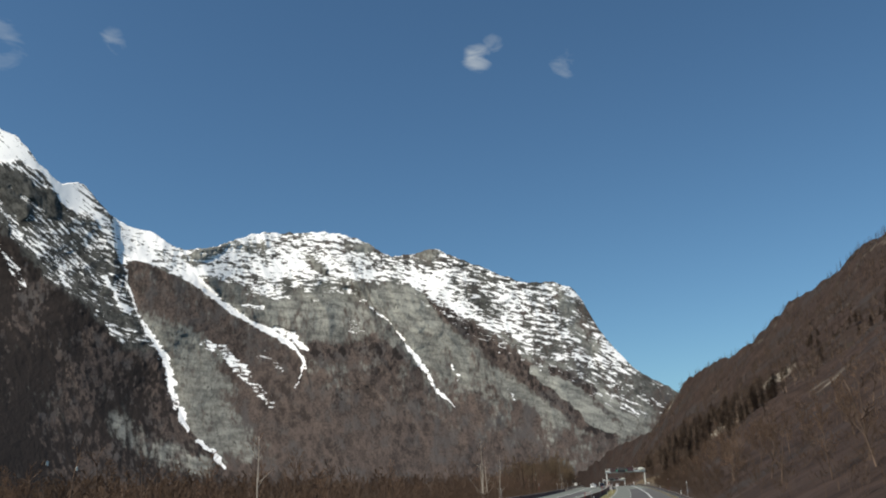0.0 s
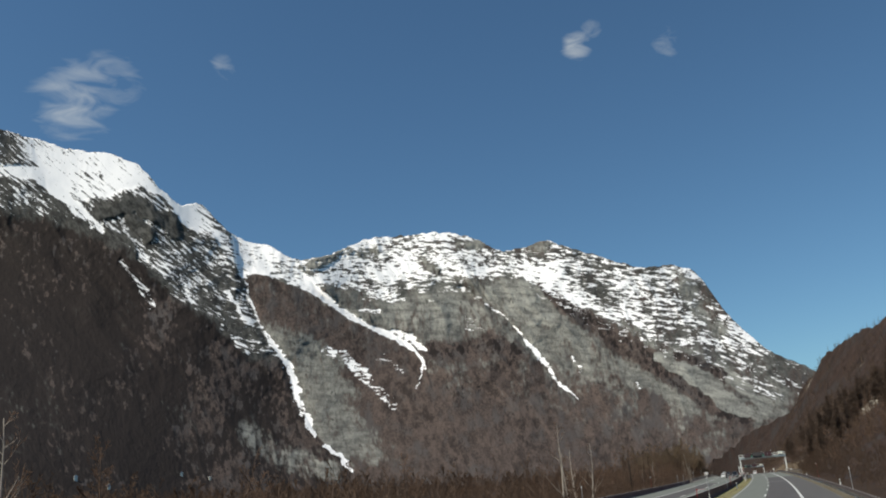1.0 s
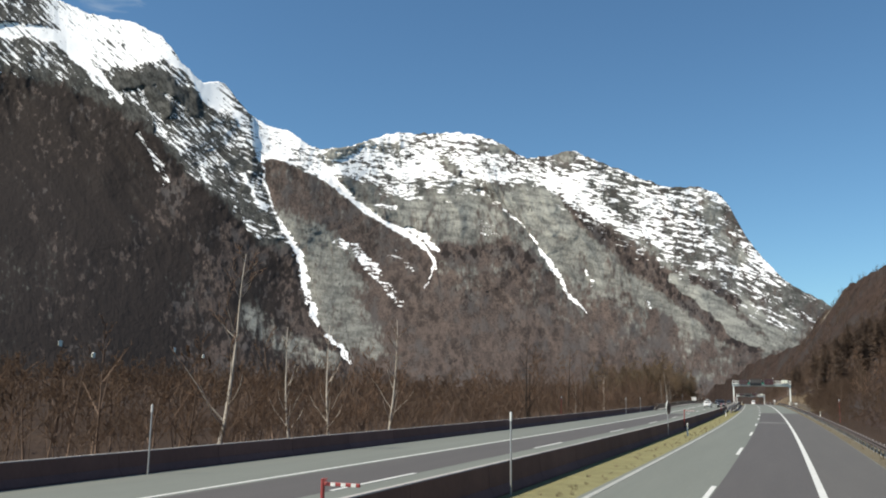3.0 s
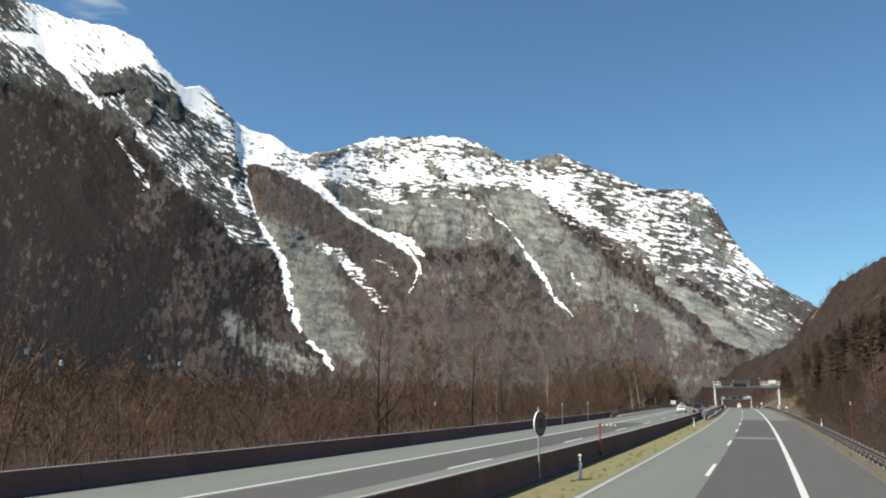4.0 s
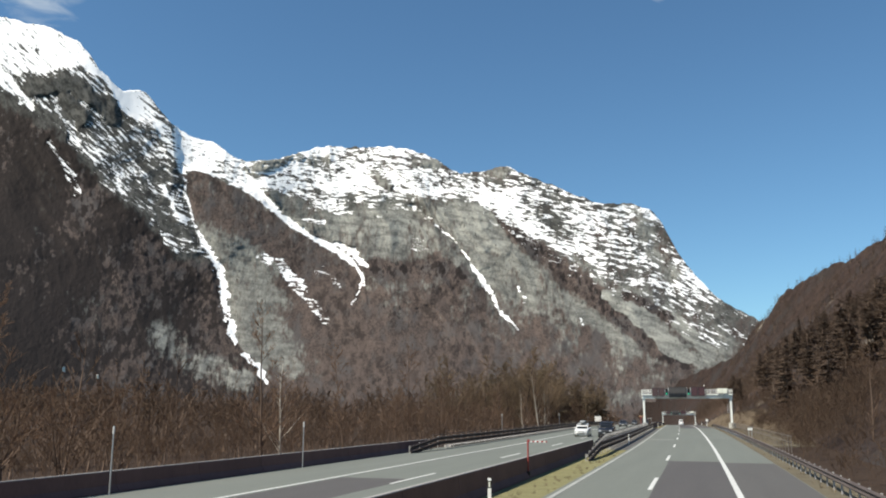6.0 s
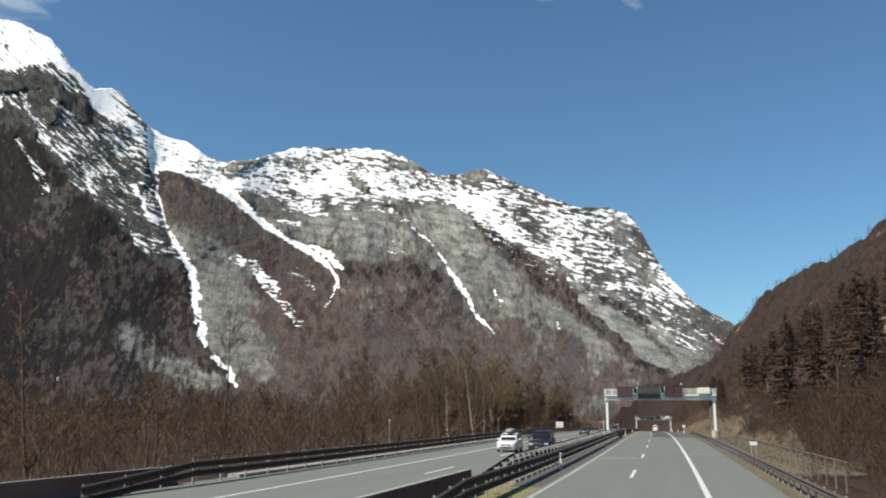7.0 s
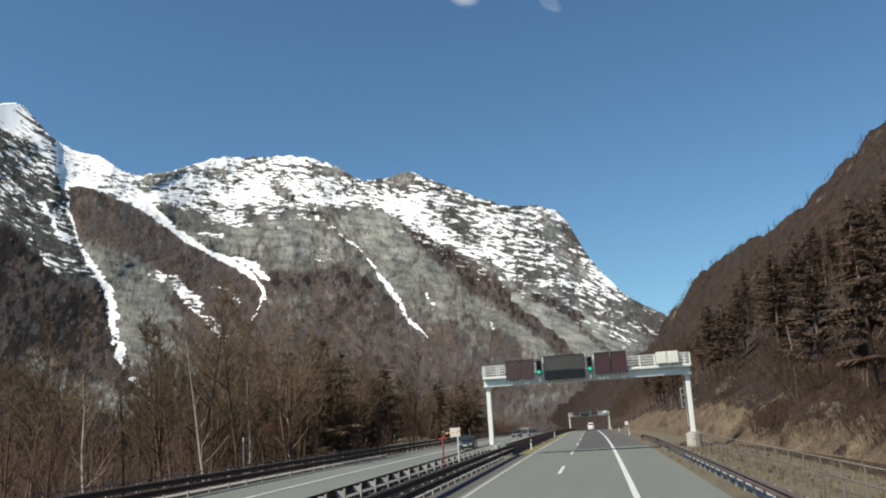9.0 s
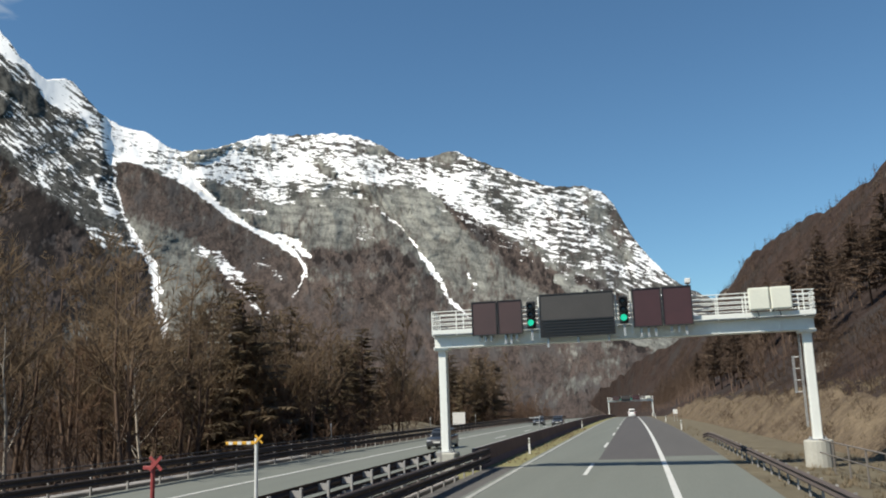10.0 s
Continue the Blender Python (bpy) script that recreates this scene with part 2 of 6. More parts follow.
def land(name, forest, forest2, conifer, rock, rock2, grain_size=0.02):
    """Mountain ground: bare wood, conifers, limestone and snow. The cover attribute gives each one's share of the ground (red snow,
    green rock, blue conifers), the plan attribute places on the slope in metres: along it, up it square to the beds, and straight up it."""
    m, n, l, b = shader(name)
    at, plan = n.new("ShaderNodeAttribute"), n.new("ShaderNodeAttribute")
    at.attribute_name, plan.attribute_name = "cover", "plan"
    sep = n.new("ShaderNodeSeparateColor")
    l.new(at.outputs["Color"], sep.inputs[0])

    def noise_of(scale, detail=4.0, stretch=(1, 1), turn=0.0, seed=0.0, spread=0.22, rough=0.6, woods=False):
        mp, t, r = n.new("ShaderNodeMapping"), n.new("ShaderNodeTexNoise"), n.new("ShaderNodeMapRange")
        l.new(plan.outputs["Vector"], mp.inputs["Vector"])
        mp.inputs["Scale"].default_value, mp.inputs["Rotation"].default_value = (stretch[0], 0, stretch[1]) if woods else (stretch[0], stretch[1], 0), (0, 0, radians(turn))
        mp.inputs["Location"].default_value = (seed * 37.1, seed * 11.3, seed)
        t.inputs["Scale"].default_value, t.inputs["Detail"].default_value = scale, detail
        t.inputs["Roughness"].default_value = rough
        l.new(mp.outputs[0], t.inputs["Vector"])
        r.inputs["From Min"].default_value, r.inputs["From Max"].default_value = 0.5 - spread, 0.5 + spread
        l.new(t.outputs[0], r.inputs["Value"])
        return r.outputs[0]

    def blend(f, a, c):
        x = n.new("ShaderNodeMix")
        x.data_type = "RGBA"
        l.new(f, x.inputs[0])
        for i, v in ((6, a), (7, c)):
            if isinstance(v, tuple):
                x.inputs[i].default_value = (*v, 1)
            else:
                l.new(v, x.inputs[i])
        return x.outputs[2]

    def step_of(src, lo, hi):
        r = n.new("ShaderNodeMapRange")
        r.interpolation_type = "SMOOTHSTEP"
        r.inputs["From Min"].default_value, r.inputs["From Max"].default_value = lo, hi
        l.new(src, r.inputs["Value"])
        return r.outputs[0]

    def plus(a, c, k):
        x = n.new("ShaderNodeMath")
        x.operation = "MULTIPLY_ADD"
        l.new(c, x.inputs[0])
        x.inputs[1].default_value = k
        l.new(a, x.inputs[2])
        return x.outputs[0]

    g = grain_size
    fine, mid, broad = noise_of(g * 3.2, 4, (1.0, 0.9), woods=True), noise_of(g, 5, (1.05, 0.8), seed=1, woods=True), noise_of(g * 0.16, 4, seed=2, woods=True)
    wood = blend(step_of(plus(fine, mid, 0.8), 0.45, 1.35), forest2, tuple(c * 1.1 for c in forest))
    wood = blend(step_of(broad, 0.35, 0.75), wood, blend(step_of(plus(mid, fine, 0.5), 0.4, 1.1), tuple(c * 0.7 for c in forest2), tuple(c * 1.05 for c in forest)))
    wood = blend(step_of(plus(noise_of(g * 0.42, 6, (1.1, 0.85), seed=10, woods=True), fine, 0.35), 0.62, 1.05), wood, tuple(0.42 * c + 0.42 * max(forest) for c in forest))
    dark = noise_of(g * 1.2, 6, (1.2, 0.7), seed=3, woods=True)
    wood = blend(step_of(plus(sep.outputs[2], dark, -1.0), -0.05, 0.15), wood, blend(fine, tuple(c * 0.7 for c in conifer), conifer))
    bands = noise_of(1.0, 7, (0.28 * g, 1.0 * g), 0, 4)
    stone = blend(step_of(plus(bands, fine, 0.5), 0.3, 1.15), rock2, rock)
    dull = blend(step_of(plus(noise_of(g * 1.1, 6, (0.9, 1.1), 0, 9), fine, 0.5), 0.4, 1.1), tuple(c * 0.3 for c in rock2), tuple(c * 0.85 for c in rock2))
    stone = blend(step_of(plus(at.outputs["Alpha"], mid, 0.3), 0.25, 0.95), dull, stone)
    stone = blend(step_of(plus(noise_of(g * 1.6, 5, (1.5, 0.6), 0, 5), mid, 0.4), 0.95, 1.2), stone, tuple(c * 0.45 for c in rock2))
    bush = plus(noise_of(g * 1.3, 6, (1.2, 0.6), 0, 6, woods=True), fine, 0.25)
    col = blend(step_of(plus(sep.outputs[1], bush, -0.8), -0.22, 0.3), wood, stone)
    # snow lies along the beds, broken by ledges
    patch = plus(plus(noise_of(1.0, 8, (0.6 * g, 2.0 * g), 0, 7, 0.17, 0.68), noise_of(1.0, 4, (0.11 * g, 0.26 * g), 0, 8, 0.16), 0.5), fine, 0.35)
    snow = step_of(plus(sep.outputs[0], patch, -0.54), -0.05, 0.02)
    col = blend(snow, col, (0.93, 0.92, 0.9))
    l.new(col, b.inputs["Base Color"])
    b.inputs["Roughness"].default_value = 0.9
    b.inputs["Specular IOR Level"].default_value = 0.1
    bn = n.new("ShaderNodeBump")
    bn.inputs["Distance"].default_value = 0.1 / g
    smooth = n.new("ShaderNodeMapRange")
    smooth.inputs["To Min"].default_value, smooth.inputs["To Max"].default_value = 0.48, 0.14
    l.new(snow, smooth.inputs["Value"])
    l.new(smooth.outputs[0], bn.inputs["Strength"])
    l.new(plus(plus(mid, fine, 0.4), bands, 0.5), bn.inputs["Height"])
    l.new(bn.outputs[0], b.inputs["Normal"])
    return m


ASPHALT = surface("asphalt_pale", (0.17, 0.182, 0.158), (0.13, 0.14, 0.122), rough=0.85, scale=0.9, fine=16, amount=0.42, bump=0.35, bump_scale=90, stretch=(1, 0.05, 1))
ASPHALT_DARK = surface("asphalt_dark", (0.094, 0.087, 0.083), (0.07, 0.065, 0.063), rough=0.85, scale=1.0, fine=16, amount=0.4, bump=0.35, bump_scale=90, stretch=(1, 0.06, 1))
ASPHALT_MID = surface("asphalt_shoulder", (0.108, 0.102, 0.094), (0.08, 0.076, 0.071), rough=0.85, scale=1.0, fine=16, amount=0.4, bump=0.35, bump_scale=90, stretch=(1, 0.06, 1))
ASPHALT_FILL = surface("asphalt_patch", (0.19, 0.19, 0.18), (0.15, 0.15, 0.145), rough=0.85, scale=0.6, fine=20, bump=0.3, bump_scale=90)
SEAM = surface("pale_sealed_joint", (0.33, 0.33, 0.3), (0.24, 0.24, 0.22), rough=0.85, scale=0.6, fine=20, bump=0.3, bump_scale=90)
PAINT = surface("road_paint", (0.72, 0.72, 0.68), (0.5, 0.5, 0.47), rough=0.6, scale=1.2, fine=25, amount=0.25, bump=0.1)
PAINT_WORN = surface("worn_road_paint", (0.5, 0.5, 0.46), (0.2, 0.21, 0.19), rough=0.7, scale=1.5, fine=12, amount=0.45, bump=0.1)
# barrier faces: dirt and the shade they stand in, both in the colour
CONCRETE_DARK = surface("weathered_shaded_concrete", (0.2, 0.126, 0.116), (0.11, 0.07, 0.066), rough=0.9, scale=0.8, fine=9, amount=0.4, bump=0.4, bump_scale=14, vary=0.12, stretch=(1, 1, 0.5))
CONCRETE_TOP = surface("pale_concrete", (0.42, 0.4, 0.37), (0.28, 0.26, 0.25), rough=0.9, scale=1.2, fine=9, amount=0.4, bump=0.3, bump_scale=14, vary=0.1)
CONCRETE = surface("footing_concrete", (0.5, 0.49, 0.43), (0.34, 0.33, 0.29), rough=0.9, scale=1.5, fine=9, amount=0.4, bump=0.3, bump_scale=14)
STEEL = surface("galvanised_steel", (0.5, 0.51, 0.51), (0.36, 0.37, 0.37), rough=0.5, metal=0.55, scale=1.2, fine=14, amount=0.35, bump=0.05)
STEEL_RAIL = surface("weathered_rail_steel", (0.115, 0.094, 0.087), (0.062, 0.05, 0.047), rough=0.85, metal=0.0, spec=0.25, scale=0.7, fine=9, amount=0.4, bump=0.08)
STEEL_POST = surface("rail_post_steel", (0.42, 0.41, 0.39), (0.26, 0.25, 0.24), rough=0.65, metal=0.2, scale=2, fine=14, bump=0.05, vary=0.2)
STEEL_PAINTED = surface("pale_painted_steel", (0.84, 0.86, 0.81), (0.72, 0.74, 0.7), rough=0.55, metal=0.0, scale=0.8, fine=9, amount=0.35, bump=0.05)
RUSTY = surface("rusty_railing_steel", (0.2, 0.18, 0.16), (0.12, 0.105, 0.092), rough=0.8, metal=0.1, scale=2, fine=14, bump=0.1, vary=0.15)
PLASTIC_WHITE = surface("white_plastic", (0.8, 0.8, 0.77), (0.62, 0.62, 0.58), rough=0.5, scale=3, fine=20, bump=0.03)
PLASTIC_BLACK = surface("black_plastic", (0.025, 0.025, 0.027), (0.012, 0.012, 0.013), rough=0.5, scale=3, fine=20, bump=0.03)
PANEL_DARK = surface("sign_back_dark", (0.068, 0.062, 0.058), (0.045, 0.042, 0.04), rough=0.5, scale=1, fine=14, bump=0.03)
PANEL_BROWN = surface("sign_unlit_brown", (0.075, 0.042, 0.042), (0.05, 0.031, 0.031), rough=0.5, scale=1, fine=30, bump=0.03)
PANEL_RED = surface("sign_unlit_maroon", (0.075, 0.03, 0.034), (0.045, 0.022, 0.024), rough=0.45, scale=1, fine=30, bump=0.03)
PANEL_PALE = surface("cabinet_cream", (0.78, 0.79, 0.68), (0.66, 0.67, 0.58), rough=0.5, scale=1, fine=12, bump=0.02)
RED_PAINT = surface("red_paint", (0.36, 0.06, 0.055), (0.25, 0.045, 0.042), rough=0.5, scale=3, fine=20, bump=0.02)
YELLOW_PAINT = surface("yellow_paint", (0.75, 0.42, 0.04), (0.6, 0.3, 0.03), rough=0.5, scale=3, fine=20, bump=0.02)
GREEN_LAMP = glow("green_signal", (0.015, 0.6, 0.36), 0.9)
DARK_LENS = surface("dark_lens", (0.02, 0.02, 0.02), (0.01, 0.01, 0.01), rough=0.2, bump=0)
GRASS = surface("dry_grass", (0.215, 0.188, 0.132), (0.1, 0.085, 0.062), rough=0.95, scale=0.9, fine=14, amount=0.5, bump=0.9, bump_scale=25, distance=0.06, spec=0.1)
GRASS_VERGE = surface("yellow_verge_grass", (0.29, 0.275, 0.14), (0.17, 0.155, 0.08), rough=0.95, scale=0.9, fine=14, amount=0.5, bump=0.9, bump_scale=25, distance=0.05, spec=0.1)
BANK = surface("rough_bank_of_earth_and_dead_grass", (0.2, 0.155, 0.104), (0.065, 0.047, 0.035), rough=0.95, scale=0.35, fine=3.5, amount=0.68, bump=1.0, bump_scale=6, distance=0.15, spec=0.1)
EARTH = surface("woodland_floor", (0.06, 0.041, 0.03), (0.036, 0.025, 0.019), rough=0.95, scale=0.08, fine=1.2, amount=0.5, bump=0.9, bump_scale=2, distance=0.3, spec=0.1)
BARK = surface("bare_bark", (0.165, 0.115, 0.085), (0.1, 0.07, 0.053), rough=0.95, scale=0.7, fine=8, amount=0.5, bump=0.3, vary=0.3, stretch=(1, 1, 0.3), spec=0.1)
BARK_DARK = surface("dark_bark", (0.06, 0.045, 0.035), (0.035, 0.027, 0.022), rough=0.95, scale=0.7, fine=8, amount=0.5, bump=0.3, stretch=(1, 1, 0.3), spec=0.1)
BARK_PALE = surface("birch_bark", (0.58, 0.52, 0.44), (0.3, 0.26, 0.21), rough=0.9, scale=1.5, fine=9, amount=0.5, bump=0.2, vary=0.2, stretch=(1, 1, 1.5), spec=0.1)
TWIG = surface("bare_twigs", (0.235, 0.153, 0.104), (0.16, 0.104, 0.072), rough=0.95, scale=0.15, fine=2, amount=0.4, bump=0, vary=0.3, spec=0.1)
NEEDLES = surface("conifer_needles", (0.235, 0.185, 0.122), (0.155, 0.122, 0.082), rough=0.9, scale=0.4, fine=4, amount=0.5, bump=0.3, vary=0.3, spec=0.15)
NEEDLES_BROWN = surface("pine_needles_brownish", (0.165, 0.118, 0.087), (0.1, 0.073, 0.055), rough=0.9, scale=0.4, fine=4, amount=0.5, bump=0.3, vary=0.3, spec=0.15)
TWIG_OLIVE = surface("olive_brown_twigs", (0.26, 0.19, 0.125), (0.18, 0.132, 0.087), rough=0.95, scale=0.15, fine=2, amount=0.4, bump=0, vary=0.3, spec=0.1)
for _m in (TWIG, TWIG_OLIVE, NEEDLES, NEEDLES_BROWN):
    see_through(_m, 0.45)
ROCK = surface("pale_limestone", (0.17, 0.14, 0.11), (0.085, 0.068, 0.054), rough=0.95, scale=0.25, fine=2.2, amount=0.45, bump=0.8, bump_scale=3, distance=0.2, spec=0.2)
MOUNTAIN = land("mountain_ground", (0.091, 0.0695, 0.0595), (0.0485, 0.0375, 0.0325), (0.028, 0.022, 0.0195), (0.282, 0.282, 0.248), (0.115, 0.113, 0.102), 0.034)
HILLSIDE = land("wooded_hillside", (0.049, 0.033, 0.027), (0.029, 0.02, 0.0165), (0.045, 0.036, 0.028), (0.4, 0.35, 0.28), (0.22, 0.19, 0.155), 0.09)

# ---- the line of the motorway ----
road_x = knots((-400, 0, 100, 200, 300, 400, 550, 700, 900, 1200, 1600), (-8.0, -1.27, -0.23, -0.10, -1.41, -4.13, -9.8, -15.9, -26, -46, -80))
road_z = knots((-400, 0, 100, 200, 300, 400, 550, 700, 900, 1200, 1600), (-1.5, -0.2, 0.0, 0.02, 0.19, 0.41, -0.7, -3.0, -7.0, -13.0, -20.0))
START, END = -60.0, 1150.0


def at_road(lat, y, dz=0.0):
    return (float(road_x(y)) + lat, y, float(road_z(y)) + dz)


def steps(y0, y1, step):
    n = max(1, int(round((y1 - y0) / step)))
    return [y0 + (y1 - y0) * i / n for i in range(n + 1)]


def sweep(geo, profile, ys, mat=0, closed=True, caps=True):
    """Sweeps a profile of (lateral, height) along the road."""
    n = len(profile)
    xs, zs = road_x(np.array(ys)), road_z(np.array(ys))
    vs = [(xs[i] + a, y, zs[i] + b) for i, y in enumerate(ys) for a, b in profile]
    fs = []
    for i in range(len(ys) - 1):
        for k in range(n if closed else n - 1):
            k2 = (k + 1) % n
            fs.append((i * n + k, i * n + k2, (i + 1) * n + k2, (i + 1) * n + k))
    if closed and caps:
        fs.append(tuple(range(n)))
        fs.append(tuple((len(ys) - 1) * n + k for k in reversed(range(n))))
    return geo.add(vs, fs, mat)


def slab(lat0, lat1, y0, y1, top, thick, step=10.0):
    return sweep(Geo(), [(lat0, top - thick), (lat1, top - thick), (lat1, top), (lat0, top)], steps(y0, y1, step))


def grid_mesh(name, P, mat, cover=None, smooth=True, plan=None):
    """A mesh from an array of points, rows by columns."""
    r, c = P.shape[:2]
    me = bpy.data.meshes.new(name)
    i = np.arange(r * c).reshape(r, c)
    q = np.stack([i[:-1, :-1], i[:-1, 1:], i[1:, 1:], i[1:, :-1]], -1).reshape(-1, 4)
    me.vertices.add(r * c)
    me.vertices.foreach_set("co", P.reshape(-1).astype(np.float32))
    me.loops.add(q.size)
    me.loops.foreach_set("vertex_index", q.reshape(-1).astype(np.int32))
    me.polygons.add(len(q))
    me.polygons.foreach_set("loop_start", np.arange(0, q.size, 4, dtype=np.int32))
    me.polygons.foreach_set("use_smooth", np.full(len(q), smooth))
    me.materials.append(mat)
    if cover is not None:
        a = me.attributes.new("cover", "FLOAT_COLOR", "POINT")
        if cover.shape[-1] == 3:
            cover = np.concatenate([cover, np.full((r, c, 1), 0.6)], -1)
        a.data.foreach_set("color", cover.reshape(-1).astype(np.float32))
    if plan is not None:
        a = me.attributes.new("plan", "FLOAT_VECTOR", "POINT")
        a.data.foreach_set("vector", np.concatenate([plan, np.zeros((r, c, 3 - plan.shape[-1]))], -1).reshape(-1).astype(np.float32))
    me.update()
    me.validate()
    return me

# ---- the ground ----
EDGE = np.array([-4600, -2500, -1200, -600, -300, -180, -120, -80, -60, -45, -36, -30, -26, -23.0, -21.4, -9.6, -7.9, -7.2, -6.3, -3, 1, 4.2, 5.2, 6.5, 8, 12, 18, 30, 60, 120, 300, 700, 1500, 4600], float)
ALONG = np.concatenate([np.array([-4500, -2500, -1200, -600, -300, -150]), np.arange(-80, 760, 8.0), np.array([780, 830, 900, 1000, 1150, 1400, 1800, 2600, 4700])])
DIP = np.array([60, 45, 26, 14, 5, 0.5, -1.5, -2, -2, -2, -1.6, -1.2, -0.8, -0.35, -0.12, -0.12, -0.1, -0.06, -0.1, -0.25, -0.25, -0.1, -0.08, -0.1, -0.1, 0.1, 0.1, 0, 0, 0, 0, 0, 0, 0], float)
_a, _l = np.meshgrid(ALONG, EDGE, indexing="ij")
_yc = np.clip(_a, -400, 1600)
_z = road_z(_yc) + DIP[None, :] + np.where(np.abs(_l) > 22, (fractal(_a * 0.04, _l * 0.04, 3) - 0.5) * np.clip(np.abs(_l) - 22, 0, 30) * 0.05, 0)
_P = np.stack([road_x(_yc) + _l, _a, _z], -1)
tagged(new("ground", grid_mesh("ground", _P, EARTH, np.zeros_like(_P), plan=_P[..., :2])), "brown leaf-littered valley floor of bare earth", "ground", kind="structure")

# verges of dry grass
for name, a, b, top, lab in (
    ("median_verge", -8.25, -5.9, 0.02, "narrow strip of dry yellow grass beside the median barrier"), ("roadside_verge", 4.1, 6.4, 0.015, "strip of dry yellow grass under the guardrail"), ("cutting_verge", 6.3, 12.3, 0.03, "rough ground of dry grass and gravel below the slope"), ("outer_verge", -26.0, -22.45, -0.02, "dry grass verge behind the far barrier")):
    tagged(new(name, slab(a, b, START if b < 12 else 312, 760 if b < 12 else 640, top, 0.3).mesh(name, GRASS_VERGE if b < 4 and a > -9 else EARTH if a < -20 else GRASS)), lab, "grass verge", kind="structure")

tagged(new("median_strip", slab(-7.5, -5.95, 298, 403, 0.028, 0.25).mesh("median_strip", ASPHALT_MID)), "worn grey asphalt strip under the median guardrail", "verge", kind="structure")

# ---- the carriageways ----
road = tagged(new("road", slab(-6.02, 4.25, START, END, 0.03, 0.35).mesh("road", ASPHALT)), "pale grey asphalt motorway carriageway with white markings", "road", kind="structure")
road_opposite = tagged(new("road_opposite", slab(-22.5, -9.3, START, END, 0.03, 0.35).mesh("road_opposite", ASPHALT)), "pale grey asphalt of the oncoming motorway carriageway", "road", kind="structure")
part("resurfaced_lane", slab(-2.2, 1.0, START, 222.3, 0.034, 0.03), ASPHALT_DARK, road, "dark strip of newer asphalt in the slow lane")
part("resurfaced_lane", slab(-2.2, 1.0, 225.6, 282, 0.034, 0.03), ASPHALT_DARK, road, "dark strip of newer asphalt in the slow lane")
part("resurfaced_lane", slab(-2.2, 1.0, 407, 900, 0.034, 0.03), ASPHALT_DARK, road, "dark strip of newer asphalt in the slow lane")
part("asphalt_repair", slab(-1.9, 0.3, 222.3, 225.6, 0.034, 0.03), ASPHALT_FILL, road, "pale rectangular asphalt repair")
part("hard_shoulder", slab(1.25, 4.2, START, 281, 0.034, 0.03), ASPHALT_MID, road, "darker asphalt of the hard shoulder")
part("hard_shoulder", slab(1.25, 4.2, 409, 900, 0.034, 0.03), ASPHALT_MID, road, "darker asphalt of the hard shoulder")
part("resurfaced_lane", slab(-17.0, -13.5, START, 262, 0.034, 0.03), ASPHALT_DARK, road_opposite, "dark strip of newer asphalt")
part("edge_line", slab(1.0, 1.24, START, 1000, 0.042, 0.03, 6), PAINT, road, "solid white line beside the hard shoulder")
part("edge_line", slab(-5.83, -5.63, START, 1000, 0.042, 0.03, 6), PAINT_WORN, road, "worn white line along the median")
part("edge_line", slab(-17.45, -17.25, START, 1000, 0.042, 0.03, 6), PAINT, road_opposite, "solid white line beside the far shoulder")
part("edge_line", slab(-9.85, -9.65, START, 1000, 0.042, 0.03, 6), PAINT, road_opposite, "solid white line along the median")
for k in range(-12, 22):
    y0 = 236.9 + (22.9 if k >= 0 else 24.7) * k
    part("lane_dash", slab(-2.43, -2.25, y0, y0 + 6.8, 0.042, 0.03, 7), PAINT, road)
    part("lane_dash", slab(-13.6, -13.42, y0 - 0.6, y0 + 6.2, 0.042, 0.03, 7), PAINT, road_opposite)
for a, b, y in ((-5.5, -2.9, 326.1), (-5.5, -2.7, 327.8), (1.4, 4.1, 336.4)):
    part("tar_seam", slab(a, b, y, y + 0.4, 0.04, 0.03), SEAM, road, "pale sealed seam across the asphalt")

# ---- mountains ----
VIEW = np.array([0.0, 190.0, 3.0])  # centre of the valley floor, about which the range is laid out
crest = knots((-75, -62, -54.2, -50.5, -49, -47.5, -45.3, -42.6, -41, -39.3, -38.5, -37.2, -35.3, -34.2, -32.5, -30.6, -28.7, -25.6, -22.4, -18.1, -15.6, -14.4, -13.2, -10, -5.9, -4.1, -2.6, -1.5, 0.1, 3.1, 6, 14),
              (18, 21.5, 22.8, 23.8, 23.5, 23.3, 22.9, 22.75, 22.1, 20.4, 19.8, 19.9, 18.3, 17.55, 17.2, 16.15, 16.4, 17.2, 17.45, 17.0, 15.85, 15.9, 16.2, 15.1, 13.55, 13.45, 12.4, 10.3, 8.05, 5.8, 3.7, 1.6))
GULLY_LEFT = ((-34.2, 14.9), (-33.85, 13.35), (-33.5, 12.2), (-32.5, 10.6), (-31.75, 9.3), (-31.3, 8.1), (-31.0, 6.7), (-30.6, 5.3), (-30.25, 4.4))
GULLY_LEFT_LOW = ((-29.6, 3.6), (-28.85, 3.1), (-28.2, 2.0))
GULLY_RIGHT = ((-20.6, 13.7), (-19.0, 13.55), (-17.3, 12.3), (-16.1, 11.3), (-15.6, 10.5), (-14.6, 9.1), (-13.7, 7.8), (-13.25, 6.85), (-12.0, 5.5))
SCREE = ((-29.1, 10.1), (-27.4, 9.15), (-26.0, 7.75), (-24.6, 6.1))
